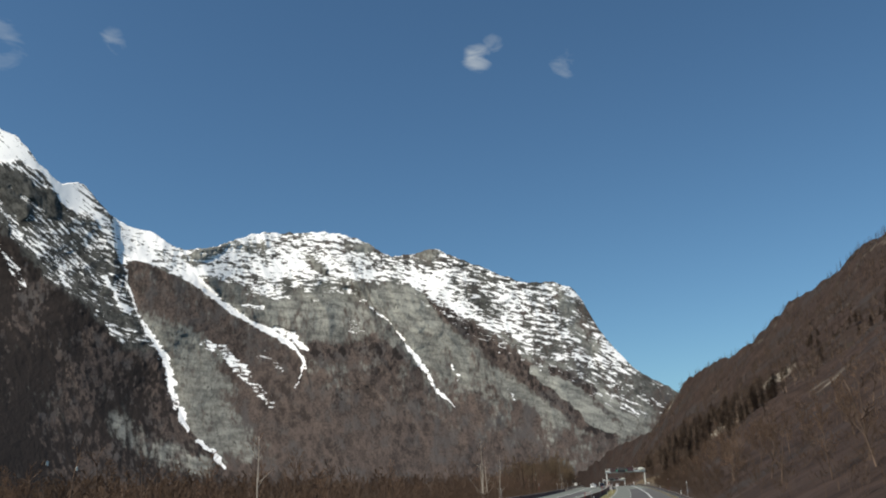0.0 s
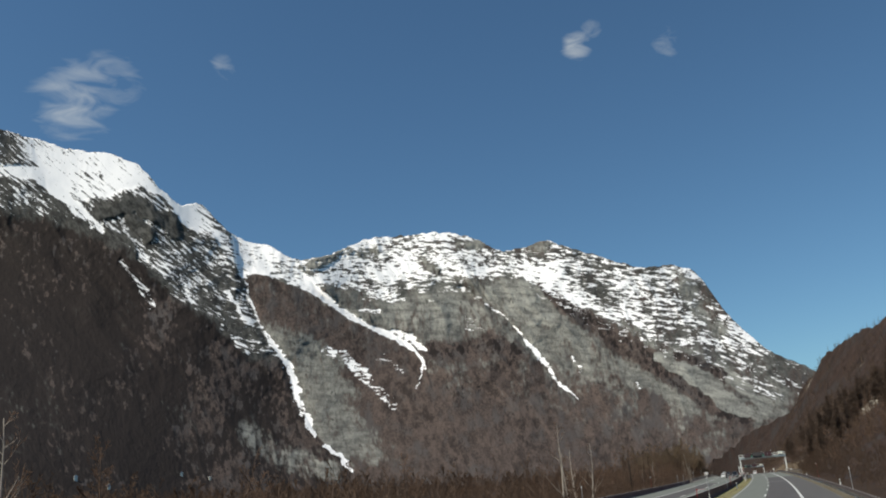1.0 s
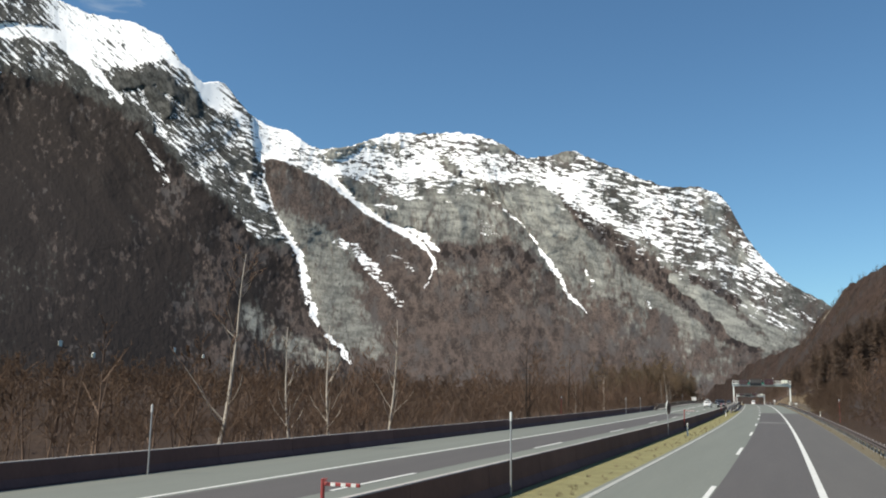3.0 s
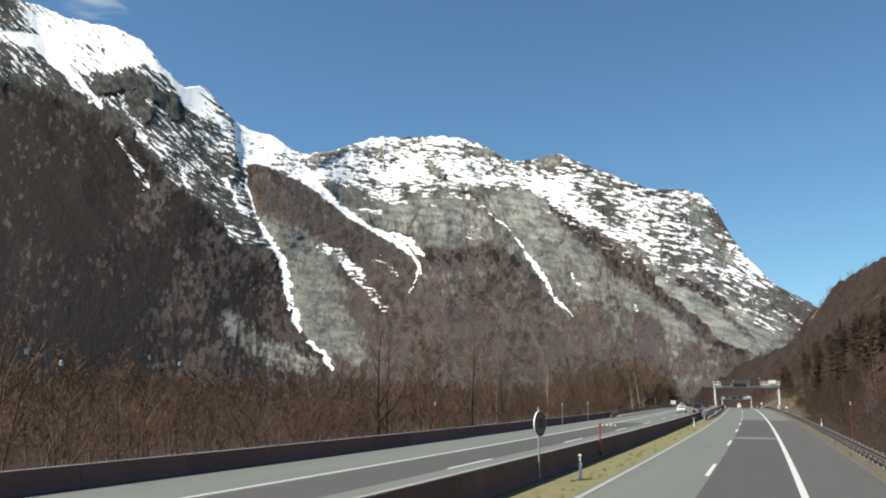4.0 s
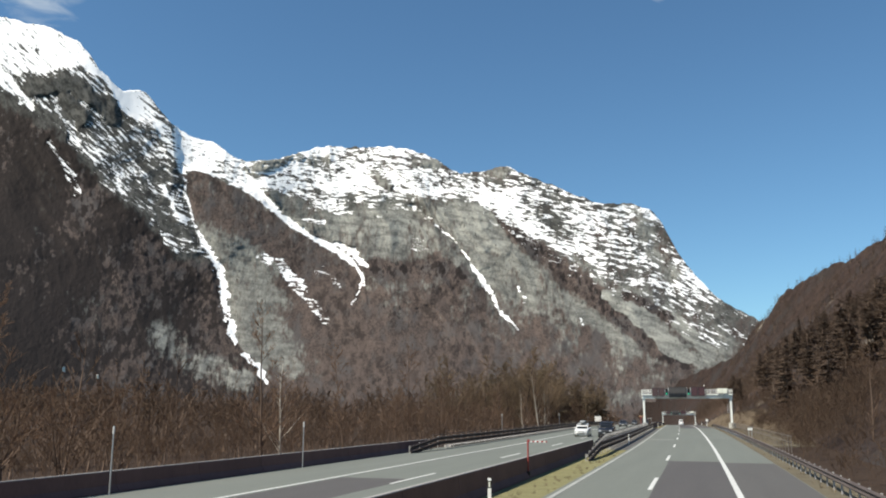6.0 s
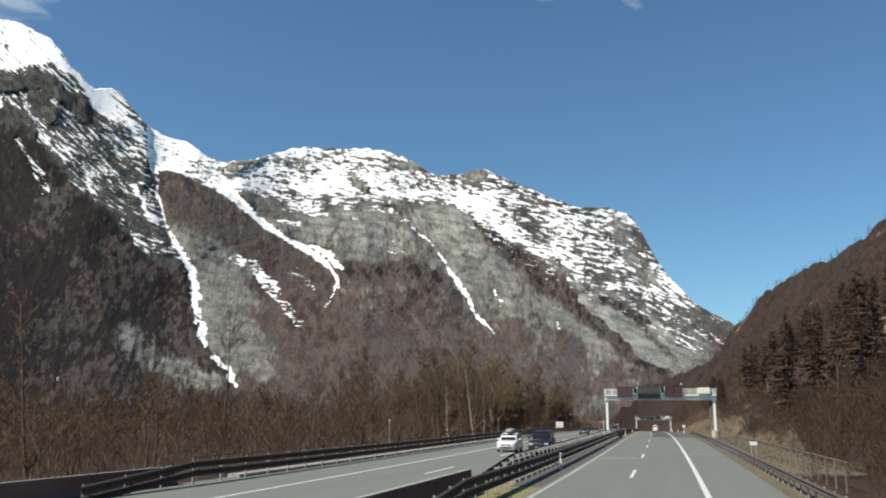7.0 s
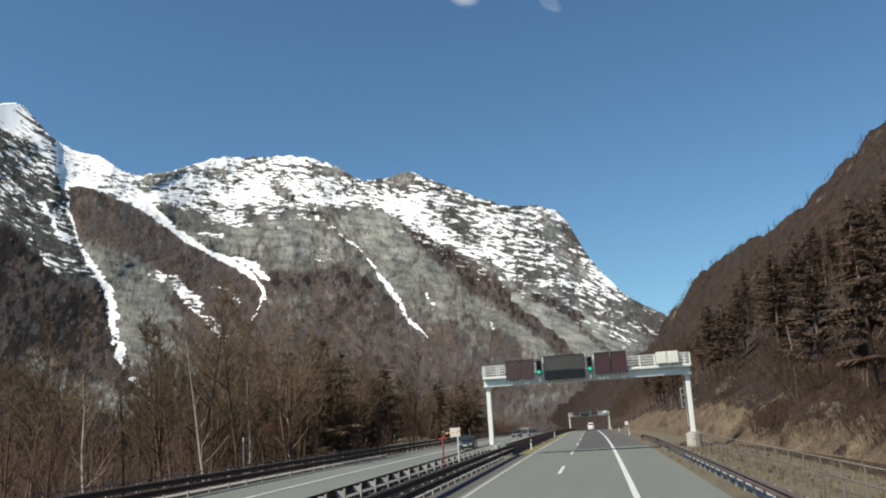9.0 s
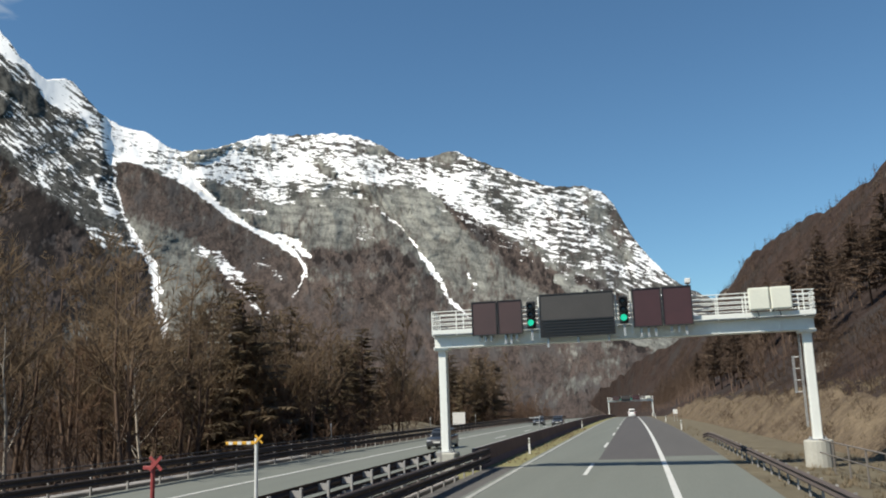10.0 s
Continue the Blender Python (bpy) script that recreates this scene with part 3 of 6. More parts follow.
LEDGES = (((-53.2, 20.0), (-51.6, 20.9), (-49.4, 21.35), (-48.2, 21.35), (-47.2, 21.1), (-46.5, 20.4), (-45.0, 19.2), (-43.6, 18.15)),
          ((-43.0, 18.6), (-41.3, 17.5), (-40.9, 16.5)), ((-42.2, 16.1), (-41.0, 14.4), (-40.6, 13.5)), ((-38.4, 13.8), (-37.1, 13.25), (-35.8, 11.9), (-34.5, 10.1)))


def curve(az, pairs):
    return np.interp(az, [p[0] for p in pairs], [p[1] for p in pairs])


def stripe(px, py, line, half, soft=0.5):
    """1 within half a width of a line, fading outwards."""
    d, _ = near_line(px, py, line)
    return ramp01(half * (1 + soft), half * (1 - soft), d)


def range_surface(az, t):
    """Place and cover of the range at azimuth az (degrees) and t, 0 at the foot and 1 on the crest."""
    top = crest(az) + (fractal(az * 1.6, az * 0.31, 8, 5) - 0.5) * 0.42 * ramp01(-70, -50, az)
    low = -1.4
    el = low + (top - low) * t
    n1 = fractal(az * 0.55 + el * 0.37, el * 0.55 - az * 0.33, 91, 4)
    n2 = fractal(az * 2.2, el * 2.2, 81, 4)
    n6 = fractal(az * 6, el * 6, 151, 3)
    n3 = fractal(az * 0.9 + 40, el * 0.45, 111, 5)
    a2 = az + (fractal(az * 1.3, el * 1.3, 21, 4) - 0.5) * 0.8
    e2 = el + (fractal(az * 1.3, el * 1.3, 31, 4) - 0.5) * 0.8

    # three bodies: the near shoulder, the wooded spur behind its gully, the high massif
    left_of = curve(el, ((0, -27.0), (2.0, -28.3), (3.1, -28.95), (3.6, -29.7), (4.5, -30.3), (5.3, -30.65), (6.7, -31.05), (8.1, -31.35), (9.3, -31.8), (10.6, -32.55), (12.2, -33.5), (13.35, -33.85), (14.5, -34.2), (15.6, -34.7), (17.5, -35.0)))
    beside = az - left_of
    left = ramp01(0.12, -0.12, beside)
    edge = curve(az, ((-35.2, 14.6), (-33.9, 15.2), (-33.4, 15.3), (-32.2, 15.0), (-29.55, 13.8), (-27.7, 12.35), (-25.6, 11.15), (-24.0, 10.3), (-22.75, 9.4), (-22.2, 8.5), (-21.9, 7.0))) + (n2 - 0.5) * 0.25
    over_edge = el - edge
    spur = (1 - left) * ramp01(0.1, -0.1, over_edge) * ramp01(-21.9, -22.5, az + np.maximum(7.5 - el, 0) * 0.4)
    mass = (1 - left) * (1 - spur)
    dl, sl = near_line(a2, e2, GULLY_LEFT)
    dl = np.minimum(dl, near_line(az + (a2 - az) * 0.3, el + (e2 - el) * 0.3, GULLY_LEFT)[0])
    dr, sr = near_line(az + (a2 - az) * 0.5, el + (e2 - el) * 0.5, GULLY_RIGHT)

    # --- snow, as a share of the ground
    cap_low = curve(az, ((-56, 21.5), (-50, 22.6), (-47.8, 22.0), (-47, 20.9), (-44.7, 19.8), (-43.3, 19.95), (-41.3, 20.7), (-39.6, 20.4), (-38.9, 19.4), (-38.5, 18.6), (-37.8, 18.3), (-36.4, 17.9), (-35.6, 16.6), (-34, 15)))
    cap = ramp01(-0.35, 0.3, e2 - cap_low) * curve(az, ((-75, 0.3), (-51.5, 0.3), (-49.5, 0.5), (-48, 0.7), (-46.5, 0.82), (-44, 0.87), (-41, 0.87), (-38, 0.92), (-36.6, 0.85), (-35.6, 0.62), (-34.4, 0.6)))
    streak_low = curve(az, ((-55, 19.2), (-47, 18.6), (-43.5, 17.4), (-41.1, 16.4), (-40.4, 15.2), (-38.25, 13.5), (-36.2, 11.9), (-35.1, 10.6), (-34.5, 9.7), (-33, 9.6)))
    rise = e2 - streak_low
    s_left = np.maximum(cap, ramp01(-0.6, 0.8, rise) * curve(az, ((-75, 0.25), (-52, 0.38), (-45, 0.34), (-42, 0.38), (-40, 0.4), (-37, 0.39), (-34, 0.34))))
    for line, half, share in zip(LEDGES, (0.42, 0.34, 0.3, 0.3), (0.86, 0.6, 0.42, 0.58)):
        s_left = np.maximum(s_left, share * stripe(a2, e2, line, half, 0.35))
    s_left = np.maximum(s_left, 0.9 * stripe(a2, e2, ((-52.2, 20.7), (-50.4, 21.2)), 0.5, 0.3))
    cliff = np.maximum(stripe(a2, e2, ((-43.6, 19.2), (-41.3, 19.75), (-39.5, 18.8), (-38.9, 18.2)), 0.46, 0.35), stripe(a2, e2, ((-41.6, 18.8), (-40.6, 17.8)), 0.5, 0.4))
    s_left = s_left * (1 - 0.93 * cliff)
    s_spur = 0.62 * stripe(a2, e2, SCREE, 0.34) * (0.55 + 0.9 * n2) + 0.4 * stripe(a2, e2, ((-25.2, 9.2), (-23.5, 8.1)), 0.3) + 0.18 * ramp01(-1.2, -0.1, over_edge) * n1
    base = curve(az, ((-33, 14.6), (-30.5, 14.0), (-28.6, 14.2), (-27.1, 13.8), (-25.5, 13.2), (-23.2, 12.9), (-21.7, 13.55), (-18.5, 14.2), (-15.1, 13.9), (-12.8, 12.8), (-11.1, 11.6), (-9.5, 10.4), (-7.4, 9.8), (-6.6, 8.5), (-3.6, 8.0), (-2.0, 6.5), (0.2, 5.0), (3.1, 4.4), (14, 3)))
    above = e2 - base
    upper = curve(az, ((-35, 0.8), (-33, 0.9), (-29, 0.68), (-20, 0.7), (-15.5, 0.7), (-13, 0.58), (-6, 0.6), (-3, 0.52), (-1, 0.48), (4, 0.35)))
    lower = curve(az, ((-35, 0.8), (-33, 0.9), (-29, 0.66), (-22, 0.56), (-18, 0.6), (-15.5, 0.74), (-9, 0.72), (-6, 0.6), (-3, 0.5), (0, 0.36), (4, 0.25)))
    s_mass = ramp01(-0.25, 0.35, above) * (lower + (upper - lower) * ramp01(0.9, 1.7, above))
    s_mass = np.maximum(s_mass, curve(az, ((-20, 0.16), (-12, 0.22), (-6, 0.34), (0, 0.3))) * ramp01(-1.8, 0.0, above) * ramp01(-24, -20, az))
    s_mass = s_mass * (1 - 0.6 * stripe(a2, e2, ((-30.2, 15.75), (-28.7, 16.05), (-27.1, 16.4), (-24.8, 16.6)), 0.36) * ramp01(0.35, 0.6, n2 + 0.12))
    for line, half, less in ((((-21.5, 15.5), (-20.6, 14.9)), 0.36, 0.8), (((-13.7, 16.0), (-12.8, 15.9)), 0.36, 0.6), (((-4.3, 13.3), (-3.4, 11.4)), 0.42, 0.55), (((-2.7, 10.2), (-1.9, 9.0)), 0.5, 0.7), (((-19.0, 16.4), (-17.4, 16.2)), 0.2, 0.6), (((-23.4, 13.9), (-22.6, 13.0)), 0.3, 0.5)):
        s_mass = s_mass * (1 - less * stripe(a2, e2, line, half))
    # snow lodged behind the spur's edge, its fan and its tail
    lodged = curve(az, ((-34, 2.4), (-30.6, 1.7), (-29.5, 0.9), (-27.7, 0.55), (-25.6, 0.36), (-24.0, 0.4), (-22.8, 0.42), (-22.0, 0.25), (-21.7, 0.0)))
    s_mass = np.maximum(s_mass, curve(az, ((-34, 0.75), (-31, 0.86), (-28, 0.96))) * ramp01(lodged + 0.2, lodged - 0.15, over_edge + (n2 - 0.5) * 0.7) * ramp01(-21.6, -22.0, az) * (el > 8.3))
    s_mass = np.maximum(s_mass, 0.9 * stripe(a2, e2, ((-24.4, 10.9), (-23.0, 10.4), (-22.2, 9.6)), 0.26, 0.4))
    s_mass = np.maximum(s_mass, 0.45 * stripe(a2, e2, ((-26.3, 12.7), (-25.0, 12.4)), 0.3))
    wide = np.interp(sr, np.linspace(0, 1, 9), [0.2, 0.22, 0.12, 0.07, 0.09, 0.13, 0.19, 0.15, 0.04])
    chute = np.interp(sr, [0, 0.3, 0.45, 0.55, 1], [0.5, 0.5, 0.55, 0.85, 0.9])
    s_mass = np.maximum(s_mass, chute * ramp01(1.3, 0.7, dr / wide + (n2 - 0.5) * 0.6 + (n6 - 0.5) * 1.8))
    s_mass = np.maximum(s_mass, 0.3 * stripe(a2, e2, ((-19.5, 11.3), (-17.0, 10.6), (-14.9, 9.7)), 0.7) * ramp01(0.4, 0.6, n1))
    s_mass = np.maximum(s_mass, 0.66 * np.maximum(stripe(a2, e2, ((-11.8, 8.2), (-11.4, 7.3)), 0.1), stripe(a2, e2, ((-8.0, 6.6), (-7.7, 5.7)), 0.1)))
    snow = s_left * left + s_spur * spur + s_mass * mass
    tail = 0.8 * stripe(a2, e2, ((-22.1, 8.7), (-22.3, 8.2), (-22.85, 7.0)), 0.09, 0.8)
    wide = np.interp(sl, np.linspace(0, 1, 9), [0.05, 0.07, 0.08, 0.14, 0.33, 0.26, 0.21, 0.24, 0.1])
    snow = np.maximum(snow, np.interp(sl, [0, 0.3, 0.4, 1], [0.7, 0.75, 0.93, 0.88]) * ramp01(1.3, 0.75, dl / wide + (n2 - 0.5) * 0.8 + (n6 - 0.5) * 2.0))
    snow = np.maximum(snow, stripe(a2, e2, ((-35.3, 14.2), (-34.6, 12.6), (-33.9, 11.7)), 0.16) * 0.8)
    snow = np.maximum(snow, np.maximum(tail, stripe(a2, e2, GULLY_LEFT_LOW, 0.14)))

    # --- bare rock and its paleness
    crags = np.zeros_like(az)
    for line, half in ((((-21.5, 15.5), (-20.6, 14.9)), 0.5), (((-13.7, 16.0), (-12.8, 15.9)), 0.6), (((-19.0, 16.4), (-17.4, 16.2)), 0.4), (((-4.3, 13.3), (-3.4, 11.4)), 0.6), (((-2.7, 10.2), (-1.9, 9.0)), 0.6), (((-30.2, 15.75), (-27.1, 16.4), (-24.8, 16.6)), 0.5)):
        crags = np.maximum(crags, stripe(a2, e2, line, half))
    rib = stripe(a2, e2, ((-13.3, 13.2), (-11.6, 11.4), (-9.6, 9.8), (-7.8, 8.3), (-6.3, 7.3), (-4.6, 5.4), (-3.3, 4.0), (-1.5, 2.9)), curve(az, ((-13, 0.45), (-9, 0.75), (-5, 0.6), (-2, 0.4))), 0.6)
    rib = np.maximum(rib, stripe(a2, e2, ((-4.8, 7.7), (-2.4, 6.2), (-0.8, 4.8)), 0.26))
    wood_line = curve(az, ((-26, 10.6), (-22, 9.6), (-19, 9.4), (-15.5, 9.2), (-13, 7.6), (-10, 6.4), (-7, 5.4), (-4, 3.2), (0, 2.4), (14, 2)))
    r_mass = (0.6 + 0.3 * ramp01(0.35, 0.6, n3)) * ramp01(-0.4, 0.6, e2 - wood_line) + 0.5 * ramp01(-6.0, -0.2, e2 - wood_line) * ramp01(0.38, 0.58, n3) * (1 - ramp01(-0.4, 0.6, e2 - wood_line))
    r_mass = r_mass * (1 - 0.85 * rib)
    slab1 = np.maximum(stripe(a2, e2, ((-16.9, 13.2), (-14.0, 12.9)), 0.65, 0.25), stripe(a2, e2, ((-15.4, 12.1), (-13.6, 11.3)), 0.8, 0.25))
    slab2 = stripe(a2, e2, ((-5.9, 7.5), (-4.6, 6.6), (-3.3, 5.6), (-2.2, 4.3), (-1.2, 3.5)), curve(az, ((-6, 0.3), (-4, 0.62), (-2, 0.6), (-1, 0.4))), 0.2)
    slab3 = stripe(a2, e2, ((-1.6, 5.7), (-0.7, 4.7), (0.1, 3.7)), 0.42, 0.2)
    slab0 = stripe(a2, e2, ((-23.4, 12.0), (-20.6, 12.4), (-18.6, 11.6)), 0.9, 0.4)
    slabs = np.maximum(np.maximum(slab1, slab2), slab3)
    r_mass = np.maximum(r_mass, slabs)
    belt = stripe(a2, e2, ((-21.6, 9.7), (-19.4, 9.4), (-17.2, 9.6), (-15.8, 9.0)), 0.6, 0.9)
    r_mass = r_mass * (1 - 0.9 * belt)
    tan = stripe(a2, e2, ((-13.2, 9.3), (-11.0, 8.0), (-9.0, 6.2)), 1.3, 0.7)
    low_cliff = stripe(a2, e2, ((-6.8, 0.2), (-5.6, 1.0), (-3.6, 1.6)), 0.7, 0.8) * (0.4 + 0.8 * n2)
    r_mass = np.maximum(np.maximum(r_mass, tan * 0.5), low_cliff * 0.55)
    flank = ramp01(0.0, 0.2, beside) * ramp01(5.2, 2.6, beside + (n2 - 0.5) * 2.5) * ramp01(1.4, 3.2, e2) * ramp01(13.4, 11.4, e2 + beside * 0.5)
    r_spur = np.maximum(flank * (0.5 + 0.5 * n3), 0.3 * ramp01(-4.5, -0.3, over_edge) * ramp01(0.25, 0.6, n1 + 0.1))
    foot = stripe(a2, e2, ((-34.6, 4.8), (-33.5, 3.7), (-32.2, 3.0), (-30.8, 2.4), (-29.7, 1.9)), 0.85, 0.7)
    r_left = np.maximum(0.8 * ramp01(-0.9, 0.4, rise), 0.9 * cliff)
    r_left = np.maximum(r_left, 0.26 * ramp01(0.5, 0.68, n3) + 0.66 * foot * (0.4 + 0.9 * n2))
    rock = r_left * left + r_spur * spur + r_mass * mass
    # the cliff term darkens the left cliff's rock for the shadow on it
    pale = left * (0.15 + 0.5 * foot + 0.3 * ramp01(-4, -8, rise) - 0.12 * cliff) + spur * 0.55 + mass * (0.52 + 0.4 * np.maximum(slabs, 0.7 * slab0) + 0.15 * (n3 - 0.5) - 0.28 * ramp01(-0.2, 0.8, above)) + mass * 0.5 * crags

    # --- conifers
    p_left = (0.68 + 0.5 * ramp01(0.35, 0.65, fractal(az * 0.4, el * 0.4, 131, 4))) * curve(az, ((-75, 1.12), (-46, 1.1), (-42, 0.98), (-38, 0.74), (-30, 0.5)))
    p_spur = 0.22 * (1 - 0.8 * flank) * (0.3 + 0.7 * ramp01(-5.0, -0.5, over_edge)) * (0.5 + 0.6 * n1)
    p_mass = np.maximum(np.maximum(0.5 * rib, 0.62 * belt), 0.3 * ramp01(0.45, 0.7, n1))
    # low on the right: dark trees, and shadows painted in as more conifer cover
    low_right = ramp01(-5, -1, az) * (1 - 0.8 * np.maximum(slabs, snow))
    rock = rock * (1 - 0.45 * low_right * ramp01(0.35, 0.6, n2))
    p_mass = np.maximum(p_mass, 0.6 * low_right * n1)
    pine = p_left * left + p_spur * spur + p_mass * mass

    # --- relief: ribs and hollows down the slope, gullies cut in
    wa = 7 * (fractal(az * 0.11 + 3, el * 0.11, 43, 3) - 0.5)
    we = 7 * (fractal(az * 0.11 + 9, el * 0.11, 47, 3) - 0.5)
    across, along = az * 0.9 + el * 0.44 + wa, el * 0.9 - az * 0.44 + we
    ribs = fractal(across * 0.22, along * 0.09, 41, 6, True, 0.5)
    lumps = fractal(across * 0.25, along * 0.3, 51, 6, False, 0.48)
    whole = np.maximum(knots((-76, -62, -50, -40, -30, -20, -10, -4, 0, 4, 15), (23, 24, 24.5, 22, 18.2, 17.3, 16, 14, 11.5, 9, 5.8))(az), 0)
    t = np.clip((el - low) / (whole - low), 0, 1)
    r = 1150 + 3150 * t**0.62
    soft = 1 - (0.5 + 0.4 * left) * np.clip(snow, 0, 1) * ramp01(0.4, 0.7, t)
    amp = (55 + 190 * t) * soft * (0.7 + 0.3 * ramp01(-48, -28, az)) * (1 - 0.5 * spur)
    r = r - amp * (ribs - 0.5) - amp * 0.9 * (lumps - 0.5)
    r = r - (fractal(az * 9, el * 9, 61, 3) - 0.5) * 9 * (1 - np.clip(snow, 0, 1)) * (1 - 0.6 * np.clip(rock, 0, 1))
    r = r + 36 * np.exp(-((dl / 0.5) ** 2)) + 36 * np.exp(-((dr / 0.5) ** 2))
    r = r - 30 * ramp01(1.2, -5.0, beside) * ramp01(0.0, 0.2, t) + 60 * mass * ramp01(-0.1, 0.5, over_edge) * ramp01(-21, -24, az)
    near = knots((-76, -62, -52, -44, -37, -31, -20, 15), (0.5, 0.53, 0.59, 0.7, 0.86, 0.98, 1.0, 1.0))(az)
    r = r * (near + (1 - near) * ramp01(0.15, 0.72, t)) * (1 - 0.06 * ramp01(-29, -44, az) * ramp01(0.4, 0.7, t))
    # the snow domes lie back from the cliffs below them
    r = r + 45 * np.maximum(el - curve(az, ((-51, 22.5), (-45, 20.4), (-40, 19.9), (-37, 18.2), (-33, 15.6))), 0) * ramp01(-52, -47, az) * ramp01(-31, -36, az)
    r = r + np.where((az > -56) & (az < -31.5), knots((-56, -52, -48, -44, -40, -38.8, -37.6, -36, -34.6, -31.5), (0, 20, 50, 15, -45, -10, 20, -5, 0, 0))(az), 0) * ramp01(-1.2, 0.9, el - cap_low)
    # above the woods the shoulder turns towards the south-west
    r = r - 26 * np.clip(az + 38, -13, 7) * ramp01(-23, -33, az) * ramp01(0.42, 0.66, t)
    r = np.minimum(r, 4480)
    # the share of ground, spread to suit the ground's unevenness
    snow = np.clip(snow, 0.012, 0.988)
    snow = 0.43 + 0.11 * np.log(snow / (1 - snow))
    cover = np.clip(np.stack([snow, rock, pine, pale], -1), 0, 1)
    A, E = np.radians(az), np.radians(el)
    P = np.stack([VIEW[0] + r * np.sin(A), VIEW[1] + r * np.cos(A), VIEW[2] + r * np.tan(E)], -1)
    # the beds of rock: steep down the left shoulder, nearly level in the middle, dipping gently on the right
    beds = curve(az, ((-75, 28), (-50, 12), (-40, 5), (-36, 2.4), (-34, 1.7), (-30, 0.9), (-20, 0.3), (-10, -1.7), (-3, -3.4), (3, -6.5), (14, -12)))
    return P, cover, np.stack([A * 4000, E * 4000 - np.radians(beds) * 4000, E * 4000], -1)


def mountain(name, a0, a1, label, cols, rows=270):
    az = (np.linspace(a0, a1, cols) if a0 > -70 else np.concatenate([np.linspace(a0, -55, 40)[:-1], np.linspace(-55, a1, cols - 39)]))[None, :]
    t = np.concatenate([np.linspace(0, 1, rows) ** 0.9, [1.0]])[:, None]
    P, cover, plan = range_surface(az + 0 * t, t + 0 * az)
    # the far side falls away behind the crest
    P[-1] = P[-2]
    d = P[-1, :, :2] - VIEW[:2]
    P[-1, :, :2] = VIEW[:2] + d * (1 + 180 / np.linalg.norm(d, axis=-1, keepdims=True))
    P[-1, :, 2] -= 420
    return tagged(new(name, grid_mesh(name, P, MOUNTAIN, cover, plan=plan)), label, "mountain", kind="structure")


mountain("mountain_left", -75, -34, "steep mountain with snow domes, dark cliffs deepened for shade, and bare woods", 370)
mountain("mountain_middle", -34, -14.6, "snow-covered limestone massif with snow gullies above brown woods", 330)
mountain("mountain_right", -14.6, 14, "banded limestone mountain streaked with snow above brown woods", 420)

# ---- the wooded hill beside the road ----
hill_x = knots((-400, 0, 200, 400, 720, 860, 1010, 1160, 1230, 1300, 1450, 1700, 2200), (600, 468, 398, 328, 218, 168, 116, 66, 44, 22, -25, -80, -180))
hill_z = knots((-400, 0, 200, 400, 720, 860, 1010, 1160, 1200, 1260, 1450, 1700, 2200), (360, 310, 278, 245, 191, 165, 135, 117, 100, 84, 56, 34, -5))
hill_foot = knots((-400, 0, 250, 300, 330, 370, 420, 500, 640, 760, 900, 1200, 1700, 2200), (15, 10.5, 9.5, 10, 11.5, 12, 9.5, 9, 9, 9, 10, 12, 0, -40))


def hill_surface(y, s):
    """The hill at y along the road and s from its foot (0) to its crest (1) and down behind (to 1.6)."""
    x0, z0 = road_x(y) + hill_foot(y), road_z(y) - 0.3
    x1 = hill_x(y)
    z1 = hill_z(y) - 3 + (fractal(y * 0.025, y * 0.007, 15, 5) - 0.5) * 19
    up = np.clip(s, 0, 1)
    x = x0 + (x1 - x0) * s
    rise = 0.72 * up + 0.28 * up**2
    # a bank of dry grass and rocks at the foot, a cut at the road
    w = np.maximum(x1 - x0, 30)
    d = (x - x0)
    bank = 1.2 * ramp01(0, 4, d) * (1 - up) * ramp01(300, 330, y) * ramp01(760, 600, y)
    z = z0 + (z1 - z0) * rise - np.maximum(s - 1, 0) * (z1 - z0) * 1.2 + bank
    z = z + (fractal(x * 0.03, y * 0.03, 17, 5) - 0.5) * 16 * ramp01(4, 40, d) + (fractal(x * 0.25, y * 0.25, 19, 3) - 0.5) * 1.2 * ramp01(0, 3, d)
    return np.stack([x, y, z], -1), d, w


def build_hill():
    y = np.concatenate([np.arange(-300, 240, 12.0), np.arange(240, 620, 2.5), np.arange(620, 1320, 5.0), np.arange(1320, 2201, 25.0)])[None, :]
    s = np.concatenate([np.linspace(0, 0.12, 26)[:-1], np.linspace(0.12, 1, 90), [1.15, 1.35, 1.7]])[:, None]
    P, d, w = hill_surface(y + 0 * s, s + 0 * y)
    Y = P[..., 1]
    n = fractal(P[..., 0] * 0.02, P[..., 2] * 0.03 + Y * 0.02, 23, 5)
    n2 = fractal(P[..., 0] * 0.12, Y * 0.12, 27, 4)
    rock = ramp01(0.6, 0.72, n + (n2 - 0.5) * 0.25) * ramp01(20, 60, d) * 0.26
    ridge, _ = near_line(Y, P[..., 2], ((455, 28), (480, 40), (545, 55), (590, 70)))
    rock = np.maximum(rock, 0.75 * ramp01(9, 3, ridge + (n2 - 0.5) * 14) * ramp01(25, 40, d))
    knob = np.exp(-(((Y - 1165) / 22) ** 2)) * ramp01(0.75, 0.95, s)
    rock = np.maximum(rock, knob)
    cover = np.stack([np.zeros_like(rock), rock, 0.35 * n2], -1)
    return tagged(new("hillside", grid_mesh("hillside", P, HILLSIDE, cover, plan=np.stack([Y, P[..., 2] * 1.3, P[..., 2] * 1.3], -1))), "steep brown wooded hillside rising beside the motorway", "hill", kind="structure")


build_hill()


